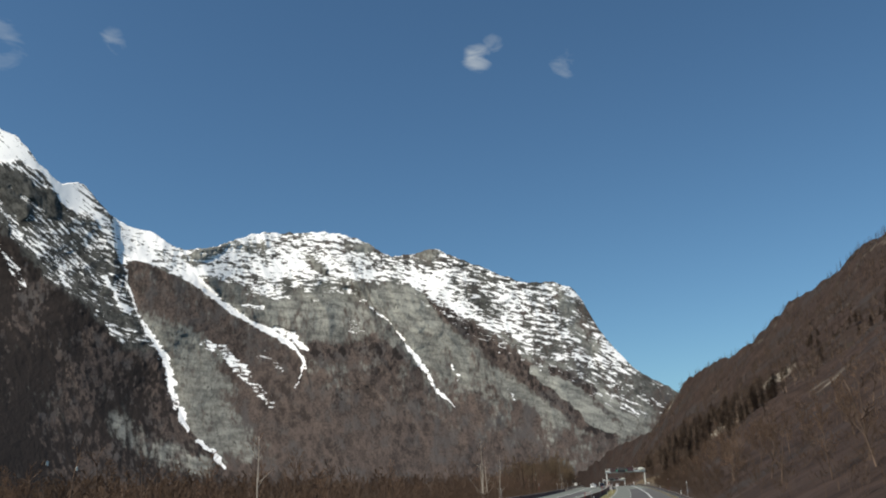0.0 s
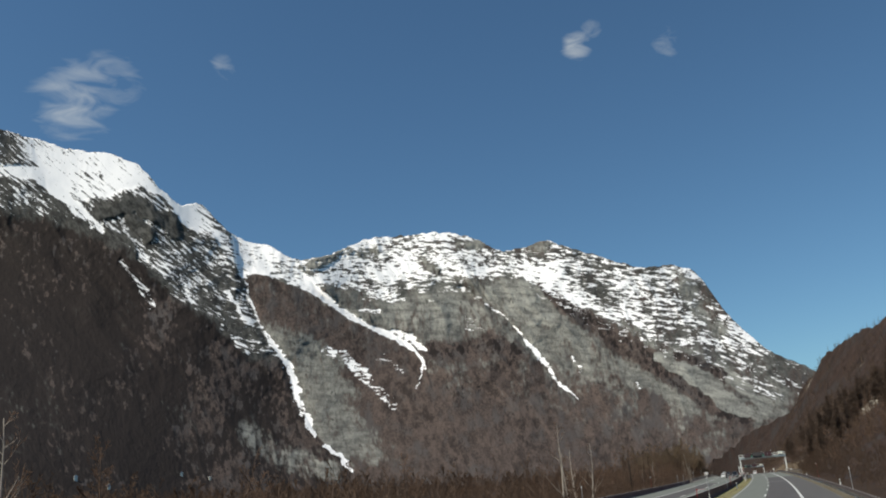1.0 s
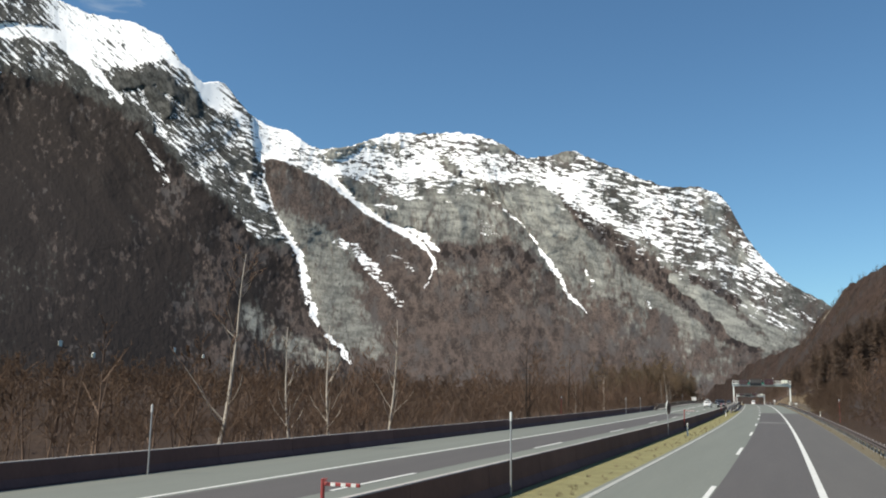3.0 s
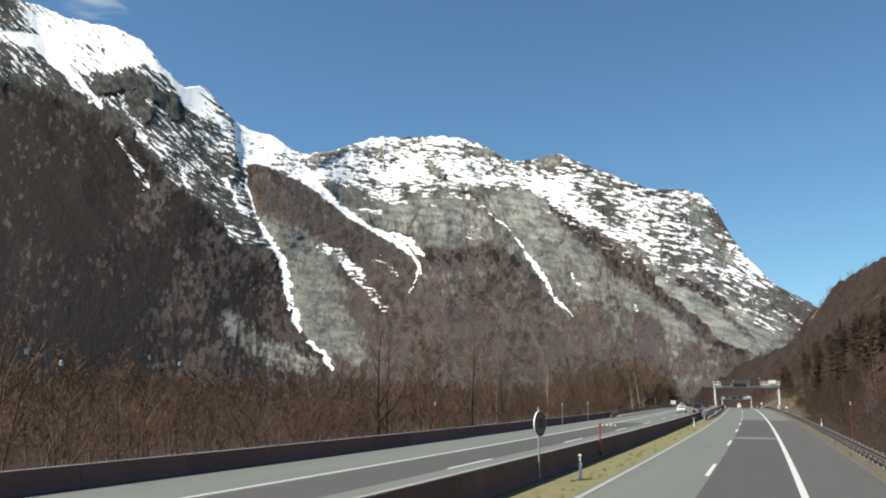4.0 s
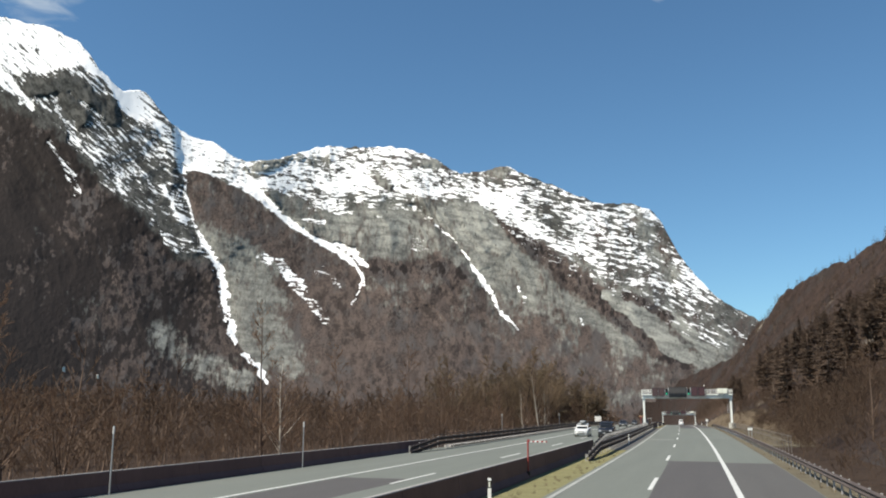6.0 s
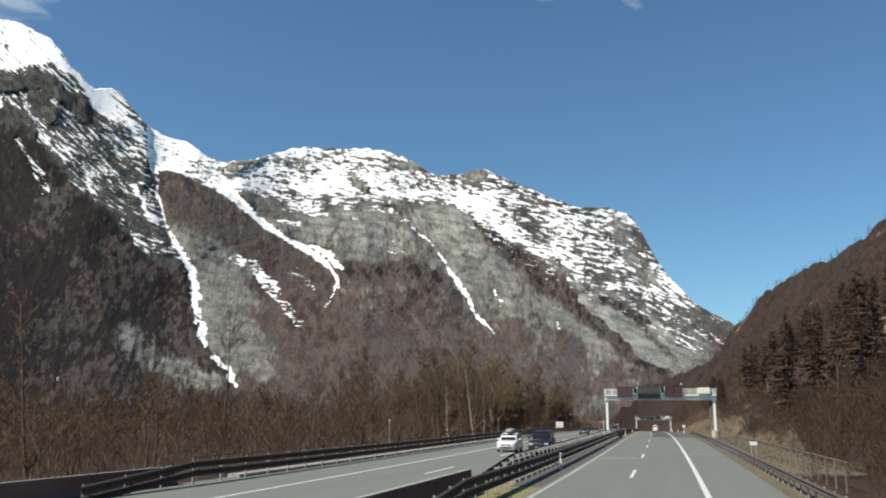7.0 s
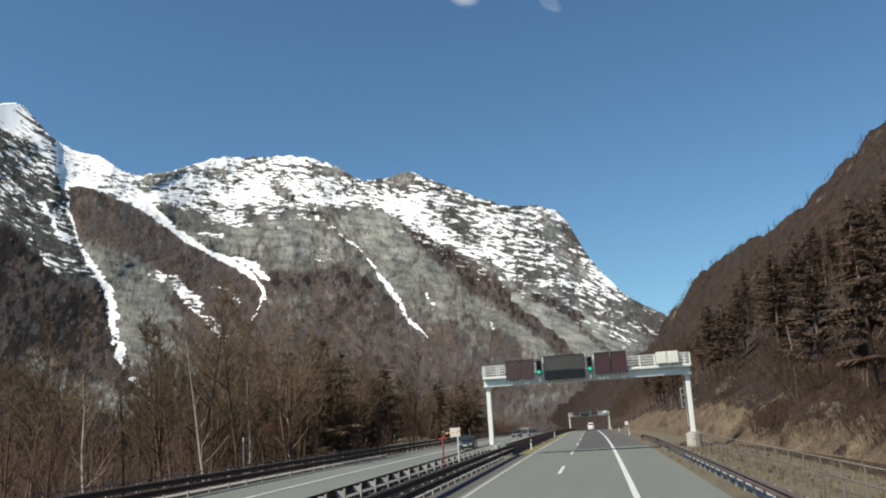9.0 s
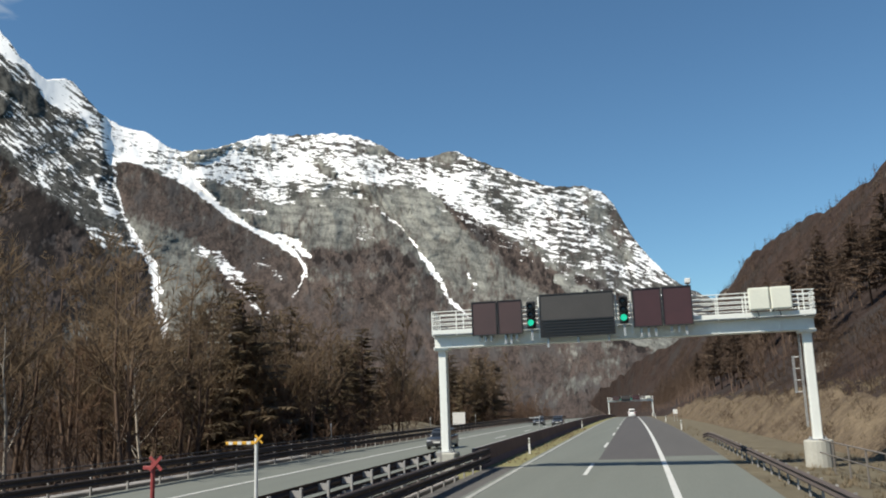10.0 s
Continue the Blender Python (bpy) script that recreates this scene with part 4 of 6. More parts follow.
def build_bank():
    """Dry grass on the cutting slope."""
    y = np.arange(346, 640, 1.6)[None, :]
    k = np.linspace(0, 1, 14)[:, None]
    width = (1.2 + 2.2 * fractal(y * 0.06, y * 0, 33, 3)) * ramp01(346, 358, y) * ramp01(640, 560, y) * (1 + 1.0 * ramp01(398, 412, y)) + 0.3
    x1 = hill_x(y) - (road_x(y) + hill_foot(y))
    P, d, w = hill_surface(y + 0 * k, width * k / x1)
    P[..., 2] += 0.12 - 0.5 * (k > 0.95) + 0.0 * y - 0.4 * (k < 0.02)
    return tagged(new("grass_bank", grid_mesh("grass_bank", P, BANK)), "rough bank of earth and dead grass in the road cutting", "grass bank", kind="structure")


build_bank()


def build_clearing():
    """A grassy mound in a gap of the wood on the far side."""
    u = np.linspace(-1, 1, 40)[None, :]
    v = np.linspace(-1, 1, 20)[:, None]
    y = 494 + 20 * u + 0 * v
    lat = -33.5 + 8 * v + 0 * u
    h = 2.8 * ramp01(1.0, 0.1, np.abs(u)) * ramp01(1.0, -0.3, v) * ramp01(-1.0, -0.7, v) + 0.5 * (fractal(y * 0.3, lat * 0.3, 77, 3) - 0.5)
    P = np.stack([road_x(y) + lat, y, road_z(y) + np.interp(lat, EDGE, DIP) + 0.05 + np.maximum(h, -0.3)], -1)
    return tagged(new("grass_mound", grid_mesh("grass_mound", P, GRASS)), "mound of dry yellow grass in a gap of the wood", "grass bank", kind="structure")


build_clearing()

# ---- barriers ----


def barrier_wall(name, lat, face, y0, y1, label, height=1.12, length=6.0):
    """A precast barrier of separate elements with a sloping foot; face is the side (+1 or -1) that slopes."""
    wall = empty(name, label, "barrier")
    n = int((y1 - y0) / length)
    for k in range(n):
        a, b = y0 + k * length, y0 + (k + 1) * length - 0.025
        ys = [a, (a + b) / 2, b]
        f = face
        prof = [(0.30 * f, -0.1), (0.30 * f, 0.08), (0.14 * f, 0.32), (0.09 * f, height - 0.03), (-0.09 * f, height - 0.03), (-0.14 * f, 0.32), (-0.30 * f, 0.08), (-0.30 * f, -0.1)]
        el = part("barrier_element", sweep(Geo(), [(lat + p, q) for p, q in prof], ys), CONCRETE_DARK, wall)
        # paler than the element: sun on the top edge, put into the colour
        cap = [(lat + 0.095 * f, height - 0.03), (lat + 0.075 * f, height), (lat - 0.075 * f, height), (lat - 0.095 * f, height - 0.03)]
        part("coping", sweep(Geo(), cap, ys), CONCRETE_TOP, el, "pale top edge with sunlight put into its colour")
    return wall


W_BEAM = [(0.0, 0.155), (0.055, 0.12), (0.075, 0.085), (0.055, 0.05), (0.0, 0.015), (0.0, -0.015), (0.055, -0.05), (0.075, -0.085), (0.055, -0.12), (0.0, -0.155)]


def w_beam(lat, face, z):
    out = [(lat + face * a, z + b) for a, b in W_BEAM]
    return out + [(lat + face * (a - 0.012), z + b) for a, b in reversed(W_BEAM)]


def guardrail(name, lat, face, y0, y1, label, beams=(0.62,), gap=2.0, post_top=0.78, spacer=0.18, kerb=None, kerb_top=0.17, dip_start=False, dip_end=False):
    """A steel guardrail: W-beams in 12 m lengths, spacers and posts; it bends down where dip is set."""
    rail = empty(name, label, "guardrail")

    def lower(y):
        d = 0.0
        if dip_start:
            d += 0.55 * max(0.0, 1 - (y - y0) / 8.0)
        if dip_end:
            d += 0.35 * max(0.0, 1 - (y1 - y) / 6.0)
        return d

    for z in beams:
        a = y0
        while a < y1 - 0.5:
            b = min(a + 12.0, y1)
            g = Geo()
            ys = steps(a, b - 0.01, 4.0)
            prof = w_beam(lat, face, z)
            sweep(g, prof, ys)
            g.v = [(x, y, q - lower(y)) for x, y, q in g.v]
            part("beam", g, STEEL_RAIL, rail)
            a = b
    n = int((y1 - y0) / gap)
    post = Geo()
    post.box(-0.03, 0.03, -0.045, -0.038, -0.5, post_top, 0)
    post.box(-0.03, 0.03, 0.038, 0.045, -0.5, post_top, 0)
    post.box(-0.004, 0.004, -0.038, 0.038, -0.5, post_top, 0)
    for z in beams:
        post.box(min(0.02 * face, spacer * face), max(0.02 * face, spacer * face), -0.04, 0.04, z - 0.09, z + 0.09, 0)
    me = post.mesh("post", STEEL_POST)
    for k in range(n + 1):
        y = y0 + 0.4 + k * gap
        if y > y1:
            break
        part("post", me, None, rail, at=Matrix.Translation(Vector(at_road(lat - face * spacer, y, -lower(y)))))
    if kerb:
        a = kerb[0]
        while a < kerb[1] - 1:
            g = sweep(Geo(), [(lat - face * 0.32, -0.1), (lat - face * 0.32, kerb_top - 0.04), (lat - face * 0.36, kerb_top), (lat - face * 1.0, kerb_top), (lat - face * 1.0, -0.1)], [a, a + 1.98])
            part("kerbstone", g, CONCRETE_TOP, rail, "pale concrete kerbstone")
            a += 2.0
    return rail


def hand_rail(name, lat, y0, y1, label, height=1.25, gap=2.4, lift=0.0, rails=(1.0, 0.55)):
    fence = empty(name, label, "railing")
    for r in rails:
        pts = [at_road(lat, y, lift + height * r) for y in steps(y0, y1, 12)]
        part("rail", Geo().tube(pts, [0.028] * len(pts), 6), RUSTY, fence)
    me = Geo().box(-0.03, 0.03, -0.03, 0.03, -0.6, height + 0.02, 0.006).mesh("post", RUSTY)
    y = y0 + 0.5
    while y < y1:
        part("post", me, None, fence, at=Matrix.Translation(Vector(at_road(lat, y, lift))))
        y += gap
    return fence


barrier_wall("median_wall", -8.5, 1, START, 297, "weathered concrete median barrier, faces darkened for shade, top edge paled for sun", 1.0)
barrier_wall("median_wall", -7.85, 1, 401, 790, "weathered concrete median barrier, faces darkened for shade, top edge paled for sun", 1.05)
barrier_wall("outer_wall", -22.6, 1, START, 297, "weathered concrete barrier along the far shoulder, faces darkened for shade", 0.86)
guardrail("median_guardrail", -7.25, 1, 280, 402, "double-beam dark steel guardrail on the median", beams=(0.5, 0.88), gap=2.0, post_top=1.0, kerb=(300, 396), dip_start=True)
guardrail("median_guardrail", -8.75, -1, 298, 397, "dark steel guardrail facing the oncoming lanes, with its posts showing", beams=(0.62, 1.02), gap=2.0, post_top=1.18, spacer=0.3, dip_start=True)
guardrail("outer_guardrail", -21.5, 1, 286, 640, "double-beam dark steel guardrail over a pale kerb", beams=(0.56, 0.95), gap=2.6, post_top=1.12, kerb=(299, 415), kerb_top=0.2, dip_start=True)
hand_rail("wildlife_fence", -22.8, 296, 470, "thin dark steel railing behind the guardrail", 1.45, 2.6, -0.3, rails=(1.0,))
guardrail("roadside_guardrail", 4.85, -1, START, 430, "weathered dark steel guardrail beside the hard shoulder", beams=(0.62,), gap=2.0, post_top=0.74, kerb=(338, 386), dip_end=True)
hand_rail("roadside_railing", 7.2, 300, 398, "rusty steel hand railing at the foot of the slope", 1.15, 2.5, 0.1)

# ---- the signal gantry ----


def gantry(name, y, label, left=-8.95, right=7.5):
    g = empty(name, label, "gantry", group="signal gantries over the motorway", at=Matrix.Translation(Vector(at_road(0, y))))
    for x, ped in ((left, 0.95), (right, 1.15)):
        foot = Geo().box(x - 0.55, x + 0.55, -0.5, 0.5, -0.6, ped, 0.06) if x < 0 else Geo().lathe([(0.6, -0.8), (0.6, ped - 0.05), (0.55, ped), (0, ped)], 20, (x, 0, 0))
        part("footing", foot, CONCRETE, g, "pale concrete footing")
        post = part("post", Geo().box(x - 0.19, x + 0.19, -0.2, 0.2, ped, 5.8, 0.03), STEEL_PAINTED, g, "tall pale painted steel post")
        plate = Geo().box(x - 0.36, x + 0.36, -0.36, 0.36, ped, ped + 0.05, 0.01)
        for bx in (-0.28, 0.28):
            for by in (-0.28, 0.28):
                plate.lathe([(0.03, 0), (0.03, 0.06), (0.018, 0.12)], 6, (x + bx, by, ped + 0.04))
        part("base_plate", plate, STEEL, post)
        part("head_plate", Geo().box(x - 0.36, x + 0.36, -0.4, 0.4, 5.74, 5.86, 0.02), STEEL_PAINTED, post)
    # box beam with flanges
    beam = Geo().box(left - 0.3, right + 0.3, -0.42, 0.42, 5.86, 6.36, 0.025)
    beam.box(left - 0.34, right + 0.34, -0.48, 0.48, 6.36, 6.42, 0.01)
    beam.box(left - 0.34, right + 0.34, -0.46, 0.46, 5.84, 5.885, 0.008)
    x = left + 0.5
    while x < right:
        beam.box(x, x + 0.04, -0.455, -0.42, 5.9, 6.34, 0)
        x += 1.65
    part("beam", beam, STEEL_PAINTED, g, "pale grey steel box beam")
    # walkway grating and railings, front and back
    part("walkway", Geo().box(left - 0.3, right + 0.35, -0.75, 0.75, 6.42, 6.47, 0.008), STEEL, g)
    for side in (-0.75, 0.75):
        rail = Geo()
        for z in (6.9, 7.12, 7.34, 7.55):
            rail.tube([(left - 0.32, side, z), (right + 0.36, side, z)], [0.024, 0.024], 6)
        x = left - 0.3
        while x < right + 0.4:
            rail.box(x - 0.025, x + 0.025, side - 0.02, side + 0.02, 6.4, 7.57, 0)
            x += 1.19
        part("railing", rail, STEEL_PAINTED, g, "pale steel walkway railing")
        part("toe_board", Geo().box(left - 0.32, right + 0.36, side - 0.05, side - 0.025, 6.48, 6.68, 0.004), STEEL_PAINTED, g, "pale toe board under the railing")
    for x in (left - 0.31, right + 0.35):
        ends = Geo()
        for z in (6.6, 6.8, 7.0, 7.2, 7.38, 7.55):
            ends.tube([(x, -0.75, z), (x, 0.75, z)], [0.024, 0.024], 6)
        for q in (-0.4, 0.0, 0.4):
            ends.box(x - 0.02, x + 0.02, q - 0.02, q + 0.02, 6.45, 7.56, 0)
        part("end_railing", ends, STEEL_PAINTED, g)

    def message_panel(x0, x1, z0, z1, mat, lab, louvres=0.0):
        depth0, depth1 = -1.12, -0.8
        p = part("message_panel", Geo().box(x0, x1, depth0, depth1, z0, z1, 0.03), mat, g, lab)
        rim = Geo()
        for a, b, c, d in ((x0 - 0.02, x0 + 0.025, z0, z1), (x1 - 0.025, x1 + 0.02, z0, z1), (x0, x1, z0 - 0.02, z0 + 0.025), (x0, x1, z1 - 0.025, z1 + 0.02)):
            rim.box(a, b, depth0 - 0.03, depth0 + 0.02, c, d, 0)
        part("rim", rim, PLASTIC_BLACK, p)
        if louvres:
            lv = Geo()
            z = z0 + 0.08
            while z < z0 + louvres:
                lv.box(x0 + 0.06, x1 - 0.06, depth0 - 0.05, depth0 + 0.005, z, z + 0.05, 0)
                z += 0.13
            part("louvres", lv, PLASTIC_BLACK, p)
        for x in (x0 + 0.3, (x0 + x1) / 2, x1 - 0.3):
            br = Geo()
            br.box(x - 0.04, x + 0.04, -0.98, -0.46, z0 - 0.1, z0 + 0.06, 0)
            br.box(x - 0.05, x + 0.05, -1.0, -0.9, z0 - 0.3 - 0.15 * (int(x * 7) % 2), z0 + 0.05, 0)
            part("bracket", br, STEEL, p)
        return p

    message_panel(left + 1.75, left + 2.9, 6.3, 7.85, PANEL_BROWN, "unlit brown-black message panel")
    message_panel(left + 2.98, left + 4.1, 6.3, 7.85, PANEL_BROWN, "unlit brown-black message panel")
    message_panel(left + 4.95, left + 8.3, 6.05, 8.0, PANEL_DARK, "wide unlit grey-black message panel with louvres", 0.75)
    message_panel(left + 9.15, left + 10.38, 6.3, 8.0, PANEL_RED, "unlit maroon-black message panel")
    message_panel(left + 10.46, left + 11.7, 6.3, 8.0, PANEL_RED, "unlit maroon-black message panel")
    for x in (left + 4.52, left + 8.72):
        s = part("lane_signal", Geo().box(x - 0.2, x + 0.2, -1.1, -0.82, 6.5, 7.75, 0.05), PLASTIC_BLACK, g, "black lane signal with a green light")
        for z, mat, nm in ((7.5, DARK_LENS, "dark_lens"), (7.12, DARK_LENS, "dark_lens"), (6.75, GREEN_LAMP, "green_lens")):
            part(nm, Geo().lathe([(0.15, 0), (0.15, -0.03), (0.09, -0.055), (0.0, -0.06)], 16, (x, -1.1, z), "y"), mat, s, "glowing green signal lens" if mat is GREEN_LAMP else "")
            part("hood", Geo().lathe([(0.17, 0.0), (0.17, -0.2), (0.155, -0.2), (0.155, 0.0)], 16, (x, -1.1, z), "y"), PLASTIC_BLACK, s)
        part("bracket", Geo().box(x - 0.05, x + 0.05, -0.95, -0.88, 5.95, 6.5, 0), STEEL, s)
    for x in (left + 4.86, left + 8.38, left + 9.05):
        part("upright", Geo().box(x - 0.035, x + 0.035, -0.86, -0.76, 6.0, 7.95, 0.008), STEEL_PAINTED, g, "pale steel upright beside a message panel")
    for x0 in (left + 14.1, left + 15.0):
        c = part("control_cabinet", Geo().box(x0, x0 + 0.86, -1.1, -0.72, 6.75, 7.72, 0.025), PANEL_PALE, g, "cream-coloured control cabinet")
        part("door", Geo().box(x0 + 0.05, x0 + 0.81, -1.115, -1.1, 6.8, 7.67, 0.004), PANEL_PALE, c)
        part("cable", Geo().tube([(x0 + 0.3, -0.95, 6.75), (x0 + 0.38, -0.97, 6.5), (x0 + 0.2, -0.9, 6.42), (x0 + 0.12, -0.8, 6.46)], [0.022] * 4, 6), PLASTIC_BLACK, c)
    cam_box = part("traffic_camera", Geo().box(left + 11.5, left + 11.75, -0.55, 0.05, 8.2, 8.42, 0.03), PLASTIC_WHITE, g, "small white traffic camera on a mast")
    part("mast", Geo().tube([(left + 11.62, -0.3, 6.45), (left + 11.62, -0.3, 8.2)], [0.04, 0.04], 8), STEEL, cam_box)
    part("detector", Geo().lathe([(0.1, 0), (0.13, 0.06), (0.1, 0.16), (0, 0.18)], 12, (left + 7.1, -0.9, 7.98)), PLASTIC_BLACK, g)
    # ladder with hoops on the outer post
    lad = Geo()
    for dy in (-0.2, 0.2):
        lad.tube([(right - 0.34, dy, 1.7), (right - 0.34, dy, 5.7)], [0.02, 0.02], 6)
    z = 1.9
    while z < 5.6:
        lad.tube([(right - 0.34, -0.2, z), (right - 0.34, 0.2, z)], [0.014, 0.014], 5)
        z += 0.3
    for z in (3.2, 3.7, 4.2, 4.7):
        lad.tube([(right - 0.34 - 0.36 * math.sin(a), 0.24 * math.cos(a), z) for a in (0.3, 1.0, 1.57, 2.14, 2.84)], [0.016] * 5, 5)
    for a in (1.0, 1.57, 2.14):
        lad.tube([(right - 0.34 - 0.36 * math.sin(a), 0.24 * math.cos(a), 3.15), (right - 0.34 - 0.36 * math.sin(a), 0.24 * math.cos(a), 4.75)], [0.016, 0.016], 5)
    part("ladder", lad, STEEL, g, "caged steel service ladder")
    return g


gantry("signal_gantry", 399.8, "pale steel signal gantry with dark panels and green lane lights")
gantry("signal_gantry", 700.0, "distant pale steel signal gantry with dark panels")

# ---- roadside posts and signs ----


def delineator(lat, y, tall=1.0):
    d = empty("delineator_post", "white plastic delineator post with a black band and reflector", "delineator", "delineators along the road", at=Matrix.Translation(Vector(at_road(lat, y))))
    prof = [(-0.06, -0.05), (0.06, -0.05), (0.05, 0.03), (0.0, 0.05), (-0.05, 0.03)]

    def ring(z0, z1, k=1.0):
        h = Geo()
        n = len(prof)
        h.add([(a * k, b * k, z) for z in (z0, z1) for a, b in prof], [tuple(range(n)), tuple(range(2 * n - 1, n - 1, -1))] + [(i, (i + 1) % n, n + (i + 1) % n, n + i) for i in range(n)])
        return h

    part("post", ring(-0.1, tall), PLASTIC_WHITE, d)
    part("band", ring(tall * 0.68, tall * 0.92, 1.04), PLASTIC_BLACK, d, "slanted black band")
    part("reflector", Geo().box(-0.025, 0.025, -0.06, -0.05, tall * 0.72, tall * 0.88), PANEL_PALE, d)
    return d


for lat, y in ((-6.9, 124), (-6.9, 184), (-7.05, 251), (-6.8, 312), (-6.75, 414), (-6.75, 470), (4.55, 456), (4.55, 500), (4.55, 560), (6.0, 250), (5.9, 150), (5.9, 58)):
    delineator(lat, y)


def snow_pole(lat, y, top, label="tall thin pale marker pole", mat=None, lean=0.0):
    p = empty("marker_pole", label, "marker pole", "marker poles along the road", at=Matrix.Translation(Vector(at_road(lat, y))) @ pose(0, 0, 0, 0, lean, 0))
    part("pole", Geo().tube([(0, 0, -0.4), (0, 0, top)], [0.035, 0.028], 8), mat or STEEL, p)
    part("cap", Geo().lathe([(0.04, 0), (0.04, 0.25), (0.02, 0.3)], 8, (0, 0, top - 0.3)), PLASTIC_WHITE, p)
    return p


for y in (38, 139, 251, 268):
    snow_pole(-22.0, y, 2.6)
for y in (329, 381):
    snow_pole(-23.4, y, 2.9)
for y in (420, 452, 480):
    snow_pole(-22.2, y, 2.2)
snow_pole(-8.0, 139, 2.6, "tall pale marker pole beside the median")
snow_pole(6.3, 138, 2.4)
snow_pole(7.6, 236, 2.9, "tall red marker pole at the edge of the slope", RED_PAINT)
snow_pole(-23.5, 211.5, 2.9, "red marker pole behind the far barrier", RED_PAINT, 2)


def boom_signal(lat, y, colour, label, high, flip=1, reach=0.95, cross=0.13):
    """A post with a turned-away warning boom and a crossed board on its head."""
    b = empty("warning_boom", label, "warning boom", at=Matrix.Translation(Vector(at_road(lat, y))))
    post = part("post", Geo().tube([(0, 0, -0.3), (0, 0, high)], [0.04, 0.04], 10), PLASTIC_WHITE if colour is YELLOW_PAINT else colour, b)
    part("foot", Geo().box(-0.1, 0.1, -0.1, 0.1, -0.2, 0.35, 0.02), PLASTIC_BLACK, post)
    arm = Geo()
    arm.box(-reach if flip > 0 else 0.0, 0.0 if flip > 0 else reach, -0.02, 0.02, high - 0.13, high - 0.06, 0.01)
    part("boom", arm, colour, b, "narrow striped boom")
    for k, a in enumerate((45, -45)):
        part("cross_board", Geo().box(-cross, cross, -0.05 - 0.012 * k, -0.04 - 0.012 * k, -cross * 0.18, cross * 0.18, 0.004), colour, b, at=pose(0.08, 0, high - 0.02, 0, a, 0))
    for k in range(int(reach / 0.22)):
        part("stripe", Geo().box((-reach + 0.13 + k * 0.22) * flip - 0.05, (-reach + 0.13 + k * 0.22) * flip + 0.05, -0.026, -0.02, high - 0.128, high - 0.062), PLASTIC_WHITE, b)
    return b


boom_signal(-8.25, 377.3, YELLOW_PAINT, "white post with a yellow warning boom and cross", 2.55, 1, 0.75, 0.13)
boom_signal(-8.5, 373.5, RED_PAINT, "red post with a red warning cross board", 2.3, 1, 0.2, 0.17)
boom_signal(-8.3, 196.5, RED_PAINT, "red warning boom folded on a post by the median", 1.85, -1, 0.95, 0.06)
boom_signal(-8.3, 264.5, RED_PAINT, "red warning boom folded on a post by the median", 1.85, -1, 0.95, 0.06)
boom_signal(-8.3, 127.5, RED_PAINT, "red warning boom folded on a post by the median", 1.5, -1, 0.8, 0.06)
boom_signal(-8.9, 440.0, STEEL, "pale steel warning boom post on the median", 2.0)


def text_mesh(body, size, mat, depth=0.004):
    cu = bpy.data.curves.new("numerals", "FONT")
    cu.body, cu.size, cu.align_x, cu.align_y, cu.extrude = body, size, "CENTER", "CENTER", depth
    ob = bpy.data.objects.new("numerals", cu)
    scene.collection.objects.link(ob)
    dg = bpy.context.evaluated_depsgraph_get()
    me = bpy.data.meshes.new_from_object(ob.evaluated_get(dg))
    bpy.data.objects.remove(ob)
    me.materials.clear()
    me.materials.append(mat)
    return me


# sign red and white, both darkened as if the plate stood in shade
SIGN_RED = surface("shaded_sign_red", (0.17, 0.045, 0.05), (0.12, 0.035, 0.038), rough=0.6, scale=2, fine=14, bump=0.02)
SIGN_WHITE = surface("sign_face_shaded_white", (0.24, 0.2, 0.19), (0.17, 0.14, 0.135), rough=0.5, scale=2, fine=14, bump=0.02)


def speed_sign(lat, y, z):
    s = empty("speed_limit_sign", "round red-rimmed speed limit sign reading 100 on a post", "road sign", at=Matrix.Translation(Vector(at_road(lat, y))) @ pose(0, 0, 0, 0, 0, 76))
    part("post", Geo().tube([(0, 0.05, -0.5), (0, 0.05, z + 0.62)], [0.038, 0.038], 10), STEEL, s)
    disc = part("disc", Geo().lathe([(0.48, 0.0), (0.48, -0.03), (0.465, -0.036), (0, -0.036)], 40, (0, 0, z), "y"), SIGN_RED, s, "red-rimmed round sign plate")
    part("rim", Geo().lathe([(0.49, 0.012), (0.49, -0.04), (0.475, -0.04), (0.475, 0.012)], 40, (0, 0, z), "y"), STEEL_PAINTED, disc)
    part("face", Geo().lathe([(0.385, -0.034), (0.385, -0.04), (0, -0.04)], 40, (0, 0, z), "y"), SIGN_WHITE, disc, "white sign face greyed for shade")
    me = text_mesh("100", 0.42, PLASTIC_BLACK)
    part("numerals", me, None, disc, "black numerals 100", at=Matrix.Translation((0, -0.045, z)) @ pose(0, 0, 0, 90, 0, 0) @ Matrix.Diagonal((0.85, 1.25, 1, 1)))
    part("clamp", Geo().box(-0.1, 0.1, -0.01, 0.1, z + 0.2, z + 0.26, 0.01), STEEL, s)
    return s


speed_sign(-8.2, 182.7, 2.2)


def box_sign(lat, y, w, h, z, label):
    s = empty("roadside_sign", label, "road sign", at=Matrix.Translation(Vector(at_road(lat, y))))
    part("plate", Geo().box(-w / 2, w / 2, -0.03, 0.0, z - h / 2, z + h / 2, 0.01), PLASTIC_WHITE, s)
    for x in (-w * 0.3, w * 0.3):
        part("post", Geo().tube([(x, 0.03, -0.5), (x, 0.03, z + h / 2)], [0.03, 0.03], 8), STEEL, s)
    part("back_rib", Geo().box(-w / 2, w / 2, 0.0, 0.03, z - 0.03, z + 0.03), STEEL, s)
    return s


box_sign(5.4, 322.4, 0.5, 0.25, 1.4, "small blank white sign plate on two posts")
